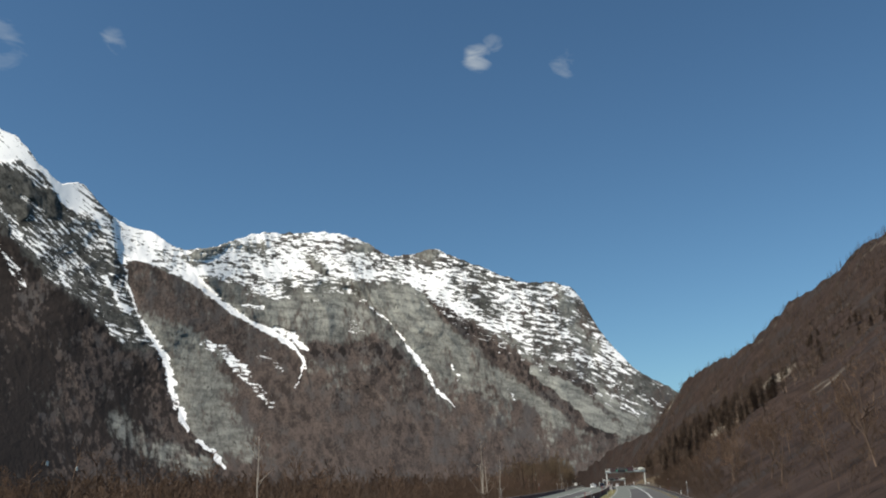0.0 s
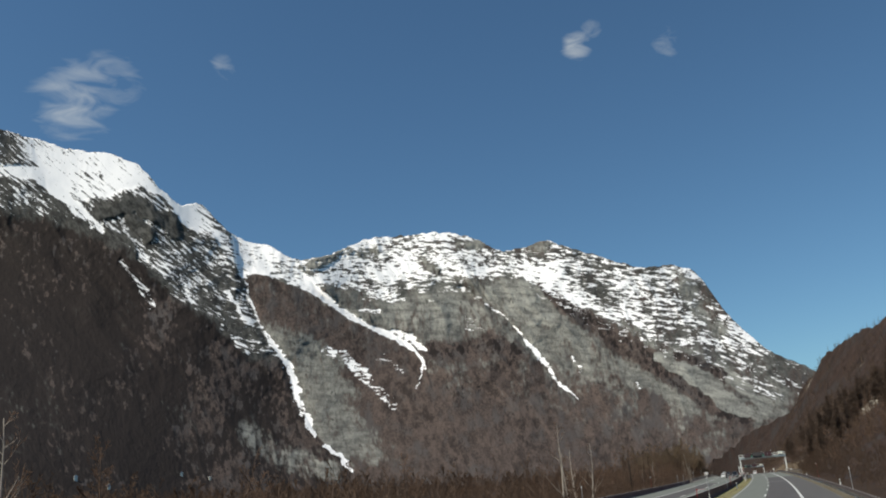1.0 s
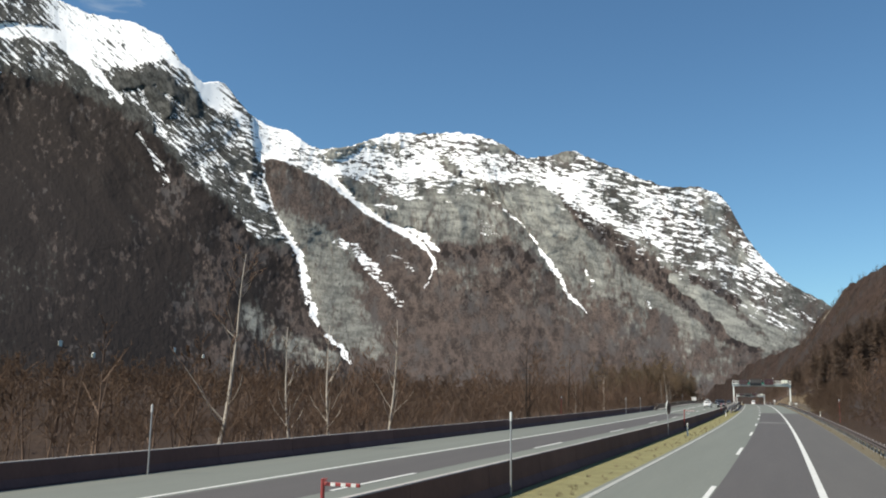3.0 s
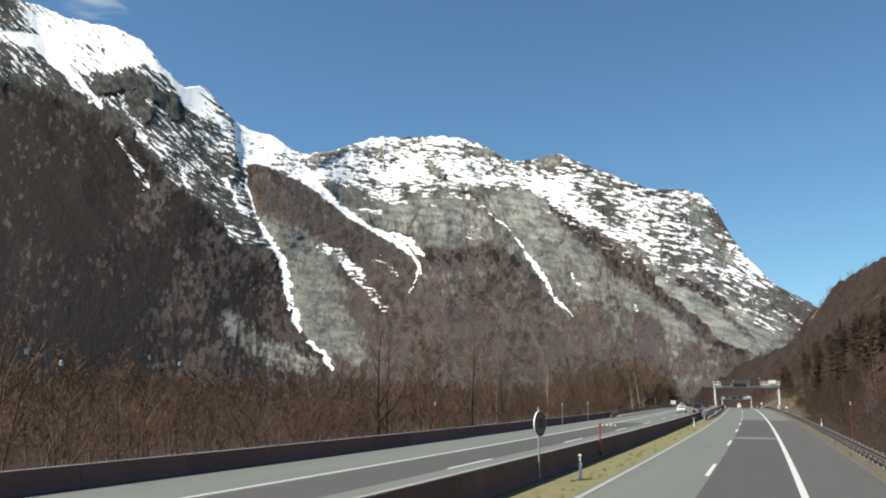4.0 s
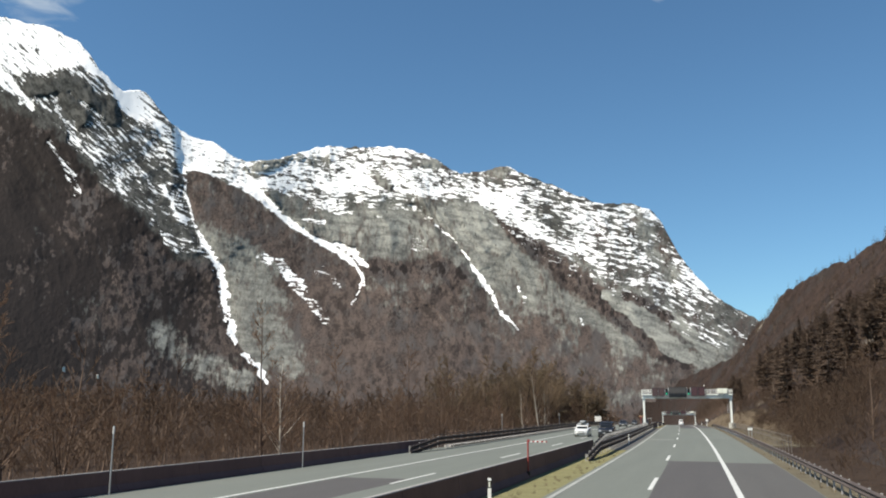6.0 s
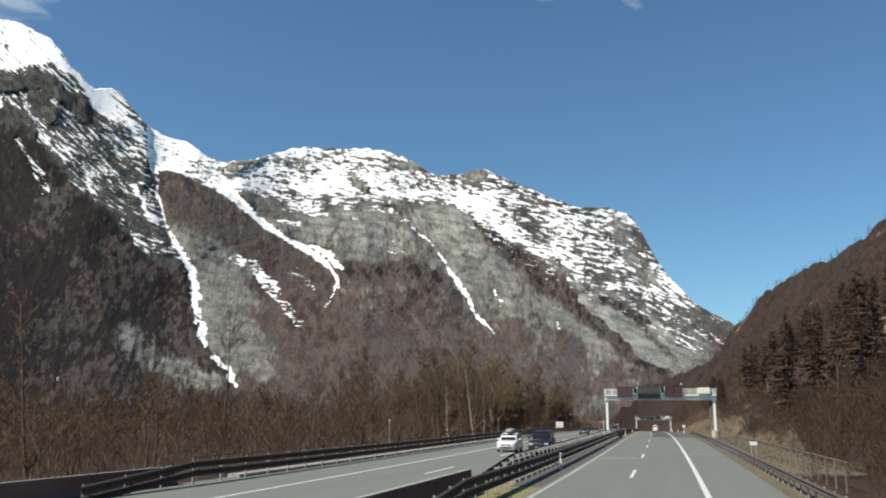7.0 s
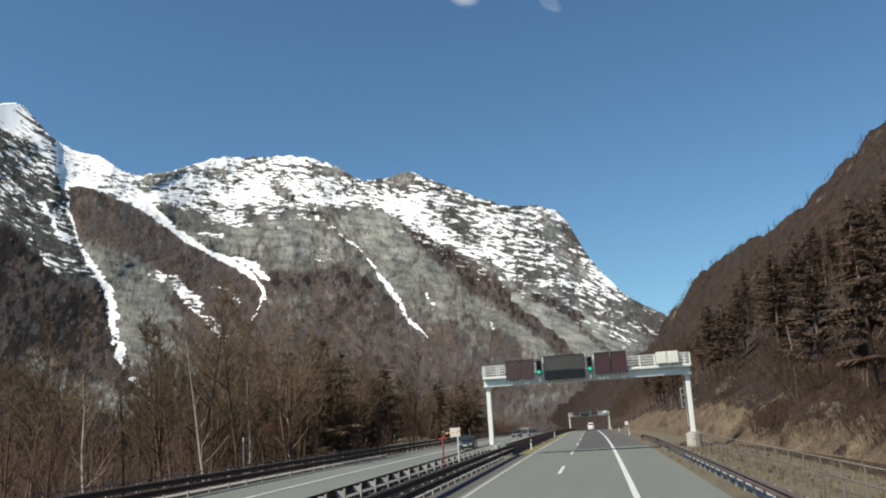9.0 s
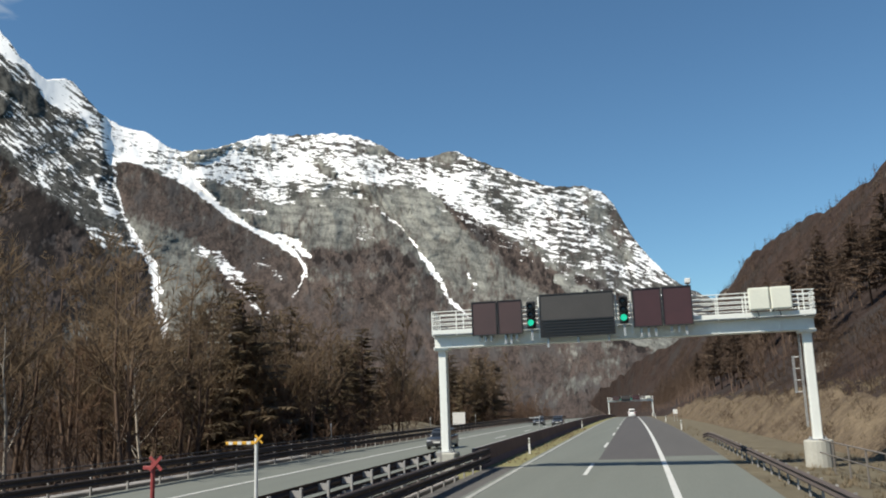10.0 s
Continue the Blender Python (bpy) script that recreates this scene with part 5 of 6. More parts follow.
box_sign(-25.4, 484, 1.9, 1.9, 1.6, "square pale sign board at the wood's edge")
box_sign(6.3, 505, 0.7, 0.7, 1.6, "small pale sign plate on two posts")

# ---- trees ----
rng = random.Random(7)


def bend(d, amount):
    v = Vector(d) + Vector((rng.uniform(-1, 1), rng.uniform(-1, 1), rng.uniform(-0.6, 0.9))) * amount
    return v.normalized()


def ribbon(geo, pts, wide):
    """A thin strip through points."""
    d = (pts[-1] - pts[0])
    w = d.cross(Vector((rng.uniform(-1, 1), rng.uniform(-1, 1), rng.uniform(-1, 1)))).normalized() * wide
    n = len(pts)
    vs = [p + w * sg * (1 - 0.6 * i / (n - 1)) for i, p in enumerate(pts) for sg in (-1, 1)]
    geo.add(vs, [(2 * i, 2 * i + 1, 2 * i + 3, 2 * i + 2) for i in range(n - 1)])


def bare_tree_meshes(height, limbs, shoots, twigs, spread=0.5, crooked=0.12, stems=1, light=False, girth=0.0105, thick=1.9):
    """Trunk and twig meshes of a leafless tree."""
    trunk, crown = Geo(), Geo()
    for stem in range(stems):
        base = Vector((rng.uniform(-0.4, 0.4), rng.uniform(-0.4, 0.4), -0.4)) if stems > 1 else Vector((0, 0, -0.4))
        d = Vector((rng.uniform(-0.15, 0.15), rng.uniform(-0.15, 0.15), 1)).normalized()
        pts, p = [base], base
        n = 8
        for k in range(n):
            d = (bend(d, crooked) + Vector((0, 0, 0.25))).normalized()
            p = p + d * (height / n)
            pts.append(p)
        r0 = height * girth
        trunk.tube(pts[::2] if light else pts, [r0 * (1 - 0.9 * k / n) for k in range(0, n + 1, 2 if light else 1)], 3 if light else 6)
        for i in range(limbs // stems):
            f = rng.uniform(0.18, 0.97)
            k = min(int(f * n), n - 1)
            s = pts[k].lerp(pts[k + 1], f * n - k)
            a = rng.uniform(0, 2 * math.pi)
            ld = Vector((math.cos(a), math.sin(a), rng.uniform(0.5, 1.3))).normalized()
            ln = height * spread * (1.05 - f) * rng.uniform(0.6, 1.2) + height * 0.06
            q, lp = s, [s]
            for j in range(3):
                ld = (bend(ld, 0.22) + Vector((0, 0, 0.12))).normalized()
                q = q + ld * ln / 3
                lp.append(q)
            r = r0 * (1 - 0.85 * f) * 0.5
            if light:
                ribbon(trunk, lp[::3], max(r, 0.03 if stems == 1 else 0.012))
            else:
                trunk.tube(lp, [r, r * 0.7, r * 0.45, r * 0.2], 3, caps=False)
            for j in range(shoots):
                g = rng.uniform(0.2, 1.0)
                m = min(int(g * 3), 2)
                b = lp[m].lerp(lp[m + 1], g * 3 - m)
                sd = bend(ld, 0.75)
                sl = ln * rng.uniform(0.25, 0.5)
                e1 = b + sd * sl * 0.5
                e2 = e1 + bend(sd, 0.3) * sl * 0.5
                rr = max(r * 0.28, 0.009)
                ribbon(crown, [b, e2], rr * 1.2) if not light else crown.add([b - Vector((0.012 * thick, 0, 0)), b + Vector((0.0, 0.012 * thick, 0)), e2], [(0, 1, 2)])
                for w in range(twigs):
                    c = b.lerp(e2, rng.uniform(0.2, 1))
                    td = bend(sd, 0.8)
                    e = c + td * sl * rng.uniform(0.3, 0.6)
                    wv = td.cross(Vector((rng.uniform(-1, 1), rng.uniform(-1, 1), rng.uniform(-1, 1)))).normalized() * 0.011
                    crown.add([c - wv * thick, c + wv * thick, e], [(0, 1, 2)])
    return trunk, crown


def conifer_meshes(height, whorls, per, droop=0.35, width=0.2, bare=0.12, sprays=5, head=0.75):
    trunk, crown = Geo(), Geo()
    trunk.tube([(0, 0, -0.5), (0.02, 0.03, height * 0.5), (0, 0, height)], [height * 0.016, height * 0.01, 0.02], 7)
    for i in range(whorls):
        for j in range(per):
            f = min(bare + (1 - bare) * ((i + rng.uniform(-0.5, 1.3)) / whorls if i else 0.0) ** 0.9, 0.97)
            z = height * f
            ln = height * width * (1 - f) ** head * rng.uniform(0.7, 1.2) + 0.15
            a = rng.uniform(0, 2 * math.pi)
            l = ln * rng.uniform(0.6, 1.15)
            out = Vector((math.cos(a), math.sin(a), 0))
            side = Vector((-math.sin(a), math.cos(a), 0))
            tip = Vector((0, 0, z)) + out * l + Vector((0, 0, -droop * l * rng.uniform(0.4, 1.3)))
            root = Vector((0, 0, z))
            ribbon(trunk, [root, tip], 0.02 + 0.006 * l)
            # sprays of needles along the branch
            for s in range(sprays):
                g = 0.25 + 0.75 * s / (sprays - 1)
                c = root.lerp(tip, g)
                w = l * (0.3 if sprays < 7 else 0.22) * (1.15 - g * 0.6) * rng.uniform(0.7, 1.3)
                up = Vector((0, 0, rng.uniform(-0.12, 0.2) * l))
                hang = Vector((0, 0, -w * rng.uniform(0.5, 1.1)))
                fwd = out * l * (0.2 if sprays < 7 else 0.12)
                for sg in (-1, 1):
                    e = c + side * sg * w + fwd * 0.6 + up * 0.4 + hang * 0.5
                    crown.add([c - fwd * 0.5, c + fwd * 0.5 + up * 0.2, e], [(0, 1, 2)])
                crown.add([c - side * w * 0.35, c + side * w * 0.35, c + hang + fwd * 0.3], [(0, 1, 2)])
    return trunk, crown


def plant(name, trunk_me, crown_me, at, label, category, group):
    t = empty(name, label, category, group, at=at)
    part("trunk", trunk_me, None, t)
    part("crown", crown_me, None, t)
    return t


BARE = []
for spec in ((9.5, 24, 8, 5, 0.32, 0.07, 1), (8.0, 24, 8, 5, 0.38, 0.09, 1), (10.5, 24, 8, 5, 0.27, 0.06, 1), (7.0, 24, 8, 5, 0.42, 0.12, 2)):
    a, b = bare_tree_meshes(*spec)
    BARE.append((a.mesh("trunk", BARK, True), b.mesh("crown", TWIG)))
BIRCH = []
for spec in ((12.0, 16, 6, 3, 0.26, 0.07, 1), (10.5, 16, 6, 3, 0.3, 0.09, 1)):
    a, b = bare_tree_meshes(*spec, girth=0.013)
    BIRCH.append((a.mesh("trunk", BARK_PALE, True), b.mesh("crown", TWIG)))
TALL = []
for spec in ((15.5, 24, 10, 7, 0.34, 0.07, 1), (14.0, 24, 10, 7, 0.4, 0.09, 2), (16.5, 24, 10, 7, 0.3, 0.07, 1)):
    a, b = bare_tree_meshes(*spec, thick=2.6)
    TALL.append((a.mesh("trunk", BARK, True), b.mesh("crown", TWIG_OLIVE)))
FIR = []
for spec in ((14.5, 24, 8, 0.0, 0.22, 0.05, 8, 0.32), (13.0, 22, 8, -0.1, 0.27, 0.06, 8, 0.28), (15.0, 26, 8, 0.1, 0.2, 0.04, 8, 0.4)):
    a, b = conifer_meshes(*spec)
    FIR.append((a.mesh("trunk", BARK, True), b.mesh("crown", NEEDLES)))
PINE = []
for spec in ((13.0, 15, 8, -0.05, 0.24, 0.3, 6, 0.42), (11.5, 14, 8, -0.15, 0.28, 0.25, 6, 0.38), (14.0, 16, 8, 0.1, 0.22, 0.2, 6, 0.5)):
    a, b = conifer_meshes(*spec)
    PINE.append((a.mesh("trunk", BARK, True), b.mesh("crown", NEEDLES_BROWN)))


def ground_z(lat, y):
    return float(road_z(y)) + float(np.interp(lat, EDGE, DIP))


def on_hill(y, dist):
    """A place on the hillside, dist metres in from its foot."""
    w = float(hill_x(y)) - float(road_x(y)) - float(hill_foot(y))
    P, _, _ = hill_surface(np.array([float(y)]), np.array([dist / w]))
    return P[0]


def upright(p, s=1.0, wide=1.0):
    return Matrix.Translation(Vector((float(p[0]), float(p[1]), float(p[2])))) @ pose(0, 0, 0, rng.uniform(-3, 3), rng.uniform(-3, 3), rng.uniform(0, 360)) @ Matrix.Diagonal((s * wide, s * wide, s, 1))


# the bare wood along the far side of the oncoming carriageway
y = -40.0
while y < 660:
    lat = rng.uniform(-36, -28)
    y += 5.0
    if 473 < y < 525:
        continue
    yy = y - 5.0 + rng.uniform(-2, 2)
    k = rng.random()
    grow = 0.72 + 0.28 * float(ramp01(60, 320, yy))
    at = upright((float(road_x(yy)) + lat, yy, ground_z(lat, yy)), rng.uniform(0.75, 1.15) * grow)
    if k < 0.02:
        plant("birch_tree", *BIRCH[rng.randrange(2)], at, "slender leafless birch with a pale trunk", "birch", "bare wood beside the motorway")
    else:
        plant("bare_tree", *BARE[rng.randrange(4)], at, "leafless brown broadleaf tree in the roadside wood", "tree", "bare wood beside the motorway")
# tall pale birches that stand out of the wood
for lat, yy, s in ((-27, 150, 1.0), (-28, 159, 0.8), (-28, 164, 0.85), (-27.5, 172, 0.95), (-30, 250, 0.6), (-27.5, 384, 0.95), (-28, 393, 0.85), (-28.5, 405, 0.85), (-28, 370, 0.8), (-31, 283, 0.8)):
    plant("birch_tree", *BIRCH[rng.randrange(2)], upright((float(road_x(yy)) + lat, yy, ground_z(lat, yy)), s), "tall leafless birch with a pale trunk", "birch", "bare wood beside the motorway")
_t, _c = bare_tree_meshes(11.0, 14, 6, 3, 0.4, 0.1, 1, girth=0.0125, thick=1.2)
_t, _c = _t.mesh("trunk", BARK_DARK, True), _c.mesh("crown", TWIG)
for lat, yy, k in ((-26.5, 208, 0.95), (-27, 211, 0.8), (-27, 243, 0.9)):
    plant("bare_tree", _t, _c, upright((float(road_x(yy)) + lat, yy, ground_z(lat, yy)), k), "tall dark leafless tree with an upright trunk", "tree", "bare wood beside the motorway")
plant("bare_tree", _t, _c, upright((float(road_x(232)) - 27, 232, ground_z(-27, 232))), "single tall dark leafless tree with a spreading crown", "tree", "bare wood beside the motorway")
# dark conifers where the wood comes close to the road
for i in range(150):
    yy = rng.uniform(390, 575)
    lat = rng.uniform(-56, -28)
    if 472 < yy < 518 and lat > -42:
        continue
    plant("bare_tree", *TALL[rng.randrange(3)], upright((float(road_x(yy)) + lat, yy, ground_z(lat, yy)), rng.uniform(0.75, 1.1), 1.1), "tall leafless olive-brown tree at the wood's edge", "tree", "bare wood beside the motorway")
for i in range(36):
    yy = rng.uniform(426, 468) if i < 22 else rng.uniform(516, 560)
    lat = rng.uniform(-50, -32) if i < 22 else rng.uniform(-50, -29)
    plant("spruce_tree", *FIR[rng.randrange(3)], upright((float(road_x(yy)) + lat, yy, ground_z(lat, yy)), rng.uniform(0.75, 1.15), 1.25), "dark green spruce at the edge of the wood", "spruce", "spruces beside the motorway")
# pines on the hillside
for i in range(155):
    yy = rng.uniform(335, 620)
    dist = rng.uniform(3.5 if yy < 400 else 6.5, 55) if rng.random() < 0.72 else rng.uniform(55, 140)
    plant("pine_tree", *PINE[rng.randrange(3)], upright(on_hill(yy, dist), rng.uniform(0.7, 1.05) if dist < 55 else rng.uniform(0.45, 0.65)), "brownish green pine on the steep hillside", "pine", "pines on the hillside")
# leafless trees at the foot of the hill
for i in range(90):
    yy = rng.uniform(20, 420)
    dist = rng.uniform(2, 26) if yy < 300 else rng.uniform(9, 24)
    plant("bare_tree", *BARE[rng.randrange(4)], upright(on_hill(yy, dist), rng.uniform(0.6, 1.0)), "leafless reddish brown tree on the hillside", "tree", "leafless trees on the hillside")


def tri_arrays(geos):
    V, F, M, n = [], [], [], 0
    for mat, g in enumerate(geos):
        V.append(np.array(g.v))
        for f in g.f:
            for k in range(1, len(f) - 1):
                F.append((f[0] + n, f[k] + n, f[k + 1] + n))
                M.append(mat)
        n += len(g.v)
    return np.concatenate(V), np.array(F), np.array(M)


def scatter(name, templates, places, mats, label, category):
    """Many plants of a wood joined into one mesh."""
    VV, FF, MM, n = [], [], [], 0
    for k, (p, s, a) in enumerate(places):
        V, F, M = templates[k % len(templates)]
        c, q = math.cos(a), math.sin(a)
        R = np.array([[c, -q, 0], [q, c, 0], [0, 0, 1]])
        VV.append((V * s) @ R.T + np.asarray(p))
        FF.append(F + n)
        MM.append(M)
        n += len(V)
    V, F, M = np.concatenate(VV), np.concatenate(FF), np.concatenate(MM)
    me = bpy.data.meshes.new(name)
    me.vertices.add(len(V))
    me.vertices.foreach_set("co", V.reshape(-1).astype(np.float32))
    me.loops.add(F.size)
    me.loops.foreach_set("vertex_index", F.reshape(-1).astype(np.int32))
    me.polygons.add(len(F))
    me.polygons.foreach_set("loop_start", np.arange(0, F.size, 3, dtype=np.int32))
    me.polygons.foreach_set("material_index", M.astype(np.int32))
    for m in mats:
        me.materials.append(m)
    me.update()
    return tagged(new(name, me), label, category, kind="stuff")


def islands(name, colour, colour2):
    """Foliage whose shade differs from plant to plant."""
    m, n, l, b = shader(name)
    geo, mix = n.new("ShaderNodeNewGeometry"), n.new("ShaderNodeMix")
    tex = n.new("ShaderNodeTexNoise")
    tex.inputs["Scale"].default_value = 0.03
    l.new(geo.outputs["Position"], tex.inputs["Vector"])
    add = n.new("ShaderNodeMath")
    add.operation = "MULTIPLY_ADD"
    l.new(geo.outputs["Random Per Island"], add.inputs[0])
    add.inputs[1].default_value = 0.5
    sub = n.new("ShaderNodeMapRange")
    sub.inputs["From Min"].default_value, sub.inputs["From Max"].default_value = 0.3, 0.7
    sub.inputs["To Max"].default_value = 0.5
    l.new(tex.outputs[0], sub.inputs["Value"])
    l.new(sub.outputs[0], add.inputs[2])
    mix.data_type = "RGBA"
    l.new(add.outputs[0], mix.inputs[0])
    mix.inputs[6].default_value, mix.inputs[7].default_value = (*colour2, 1), (*colour, 1)
    l.new(mix.outputs[2], b.inputs["Base Color"])
    b.inputs["Roughness"].default_value = 0.95
    b.inputs["Specular IOR Level"].default_value = 0.1
    return m


TWIG_STUFF = islands("far_bare_twigs", (0.15, 0.1, 0.069), (0.117, 0.078, 0.054))
HILL_TWIGS = islands("hill_bare_twigs", (0.13, 0.087, 0.061), (0.095, 0.064, 0.045))
NEEDLE_STUFF = islands("far_needles", (0.085, 0.066, 0.048), (0.05, 0.039, 0.03))
for _m in (TWIG_STUFF, HILL_TWIGS, NEEDLE_STUFF):
    see_through(_m, 0.42)
SIMPLE = [tri_arrays(bare_tree_meshes(h, 10, 5, 1, sp, 0.12, 1, True, 0.0105, 4.0)) for h, sp in ((8.5, 0.45), (7.5, 0.5), (9.5, 0.38), (6.5, 0.55))]
FAR_WOOD = [tri_arrays(bare_tree_meshes(h, 12, 5, 2, sp, 0.1, 1, True, 0.0105, 10.0)) for h, sp in ((9.5, 0.36), (8.5, 0.4), (10.5, 0.32))]
SHRUB = [tri_arrays(bare_tree_meshes(h, 12, 6, 3, 0.6, 0.14, 4, True, 0.0045, 1.4)) for h in (3.8, 3.0, 4.4)]
BRUSH = [tri_arrays(bare_tree_meshes(h, 15, 8, 2, 0.6, 0.2, 5, True, 0.0045, 2.2)) for h in (4.6, 3.8, 5.2)]
CONE = [tri_arrays(conifer_meshes(h, 8, 3, 0.1, 0.26, 0.12, 3, 0.6)) for h in (12.0, 14.0, 10.0)]

# back of the bare wood and its undergrowth
places = []
for i in range(900):
    yy = rng.uniform(-60, 760)
    lat = -rng.uniform(34, 62)
    places.append(((float(road_x(yy)) + lat, yy, ground_z(lat, yy)), rng.uniform(0.7, 1.15), rng.uniform(0, 6.28)))
scatter("bare_wood", SIMPLE, places, [BARK, TWIG_STUFF], "deep brown leafless wood on the valley floor", "wood")
places = []
for i in range(1200):
    yy = rng.uniform(-60, 760) if i < 350 else rng.uniform(100, 560)
    lat = -(56 + 240 * rng.random() ** 1.4)
    places.append(((float(road_x(yy)) + lat, yy, ground_z(lat, yy)), rng.uniform(0.7, 1.15), rng.uniform(0, 6.28)))
scatter("far_wood", FAR_WOOD, places, [BARK, TWIG_STUFF], "dense brown leafless wood deep on the valley floor", "wood")
places = []
for i in range(880):
    yy = rng.uniform(-10, 640) if i < 540 else rng.uniform(110, 330)
    lat = -(25.0 + 25 * rng.random() ** 1.5)
    if 472 < yy < 518 and lat > -42:
        continue
    places.append(((float(road_x(yy)) + lat, yy, ground_z(lat, yy)), rng.uniform(0.7, 1.2), rng.uniform(0, 6.28)))
scatter("undergrowth", SHRUB, places, [BARK, TWIG_STUFF], "tangled brown leafless undergrowth at the wood's edge", "undergrowth")
# trees all over the hillside
places = []
for i in range(1500):
    yy = rng.uniform(60, 1230) if rng.random() < 0.6 else rng.uniform(340, 760)
    w = float(hill_x(yy)) - float(road_x(yy)) - float(hill_foot(yy))
    dist = 4 + (w * 1.02 - 4) * rng.random() ** 1.15
    places.append((on_hill(yy, dist), rng.uniform(0.7, 1.15) * (0.7 if dist > 0.8 * w else 1.0), rng.uniform(0, 6.28)))
for i in range(900):
    yy = rng.uniform(500, 960)
    places.append((on_hill(yy, rng.uniform(4, 75)), rng.uniform(0.8, 1.2), rng.uniform(0, 6.28)))
for i in range(800):
    yy = rng.uniform(640, 1220)
    w = float(hill_x(yy)) - float(road_x(yy)) - float(hill_foot(yy))
    places.append((on_hill(yy, 4 + min(w * 0.95, 170) * rng.random()), rng.uniform(0.8, 1.2), rng.uniform(0, 6.28)))
for i in range(420):
    yy = rng.uniform(60, 430)
    w = float(hill_x(yy)) - float(road_x(yy)) - float(hill_foot(yy))
    places.append((on_hill(yy, w * rng.uniform(0.05, 1.0)), rng.uniform(0.8, 1.25), rng.uniform(0, 6.28)))
scatter("hillside_wood", SIMPLE, places, [BARK, HILL_TWIGS], "reddish brown leafless wood covering the hillside", "wood")
places = []
for i in range(1250):
    yy = rng.uniform(320, 1190) if i < 750 else rng.uniform(340, 800)
    w = float(hill_x(yy)) - float(road_x(yy)) - float(hill_foot(yy))
    dist = w * (rng.uniform(0.1, 1.03) if i % 3 else rng.uniform(0.82, 1.03))
    places.append((on_hill(yy, dist), rng.uniform(0.6, 1.0) * (0.7 if dist > 0.8 * w else 1.0), rng.uniform(0, 6.28)))
for i in range(150):
    yy = rng.uniform(90, 340)
    w = float(hill_x(yy)) - float(road_x(yy)) - float(hill_foot(yy))
    places.append((on_hill(yy, w * rng.uniform(0.2, 1.02)), rng.uniform(0.55, 0.9), rng.uniform(0, 6.28)))
scatter("hillside_conifers", CONE, places, [BARK, NEEDLE_STUFF], "dark conifers scattered over the hillside", "wood")
places = []
for i in range(230):
    yy = rng.uniform(20, 430)
    dist = rng.uniform(0.5, 14) if yy < 310 else rng.uniform(3.5, 18)
    places.append((on_hill(yy, dist), rng.uniform(0.6, 1.1), rng.uniform(0, 6.28)))
scatter("hill_undergrowth", SHRUB, places, [BARK, HILL_TWIGS], "reddish brown leafless brush at the foot of the hill", "undergrowth")

places = []
for i in range(215):
    yy = rng.uniform(316, 345) if i < 110 else rng.uniform(354, 470)
    dist = rng.uniform(-0.6, 9) if i < 110 else rng.uniform(3.2, 13)
    places.append((on_hill(yy, dist), rng.uniform(0.55, 1.05), rng.uniform(0, 6.28)))
for i in range(210):
    yy = 100 + 225 * rng.random() ** 0.7
    places.append((on_hill(yy, rng.uniform(-3.2, 6)), rng.uniform(0.3, 0.8), rng.uniform(0, 6.28)))
for i in range(200):
    yy = rng.uniform(322, 396)
    places.append((on_hill(yy, rng.uniform(0.4, 7)), rng.uniform(0.3, 0.8), rng.uniform(0, 6.28)))
for i in range(90):
    places.append((on_hill(rng.uniform(352, 470), rng.uniform(0.3, 4.5)), rng.uniform(0.15, 0.4), rng.uniform(0, 6.28)))
scatter("brushwood", BRUSH, places, [BARK, HILL_TWIGS], "dense reddish brown leafless brushwood at the hill's foot", "brushwood")

# tufts of dead grass on the bank and verges
def tuft():
    g = Geo()
    for k in range(16):
        a = rng.uniform(0, 2 * math.pi)
        o = Vector((rng.uniform(-0.14, 0.14), rng.uniform(-0.14, 0.14), -0.03))
        d = Vector((math.cos(a), math.sin(a), 0))
        h = rng.uniform(0.16, 0.42)
        g.add([o - d.cross(Vector((0, 0, 1))) * 0.014, o + d.cross(Vector((0, 0, 1))) * 0.014, o + d * h * rng.uniform(0.2, 0.8) + Vector((0, 0, h))], [(0, 1, 2)])
    return g


STRAW = islands("dead_grass_blades", (0.27, 0.215, 0.14), (0.13, 0.1, 0.067))
TUFT = [tri_arrays([tuft()]) for k in range(5)]
places = []
for i in range(4200):
    k = rng.random()
    if k < 0.45:
        yy = rng.uniform(350, 560)
        p = on_hill(yy, rng.uniform(0.2, 3.0 if yy < 400 else 5.5))
        s = rng.uniform(0.5, 1.2)
    elif k < 0.75:
        yy = rng.uniform(315, 408)
        lat = rng.uniform(6.3, 12.0)
        p, s = at_road(lat, yy, 0.02), rng.uniform(0.4, 1.0)
    elif k < 0.88:
        p, s = at_road(rng.uniform(-7.3, -6.1), rng.choice((rng.uniform(90, 296), rng.uniform(405, 470))), 0.02), rng.uniform(0.25, 0.6)
    else:
        p, s = at_road(rng.uniform(4.45, 6.2), rng.uniform(90, 470), 0.01), rng.uniform(0.3, 0.8)
    places.append((p, s, rng.uniform(0, 6.28)))
scatter("grass_tufts", TUFT, places, [STRAW], "tufts of dry straw-coloured grass on bank and verges", "grass")

# ---- farmhouses on the far slope ----


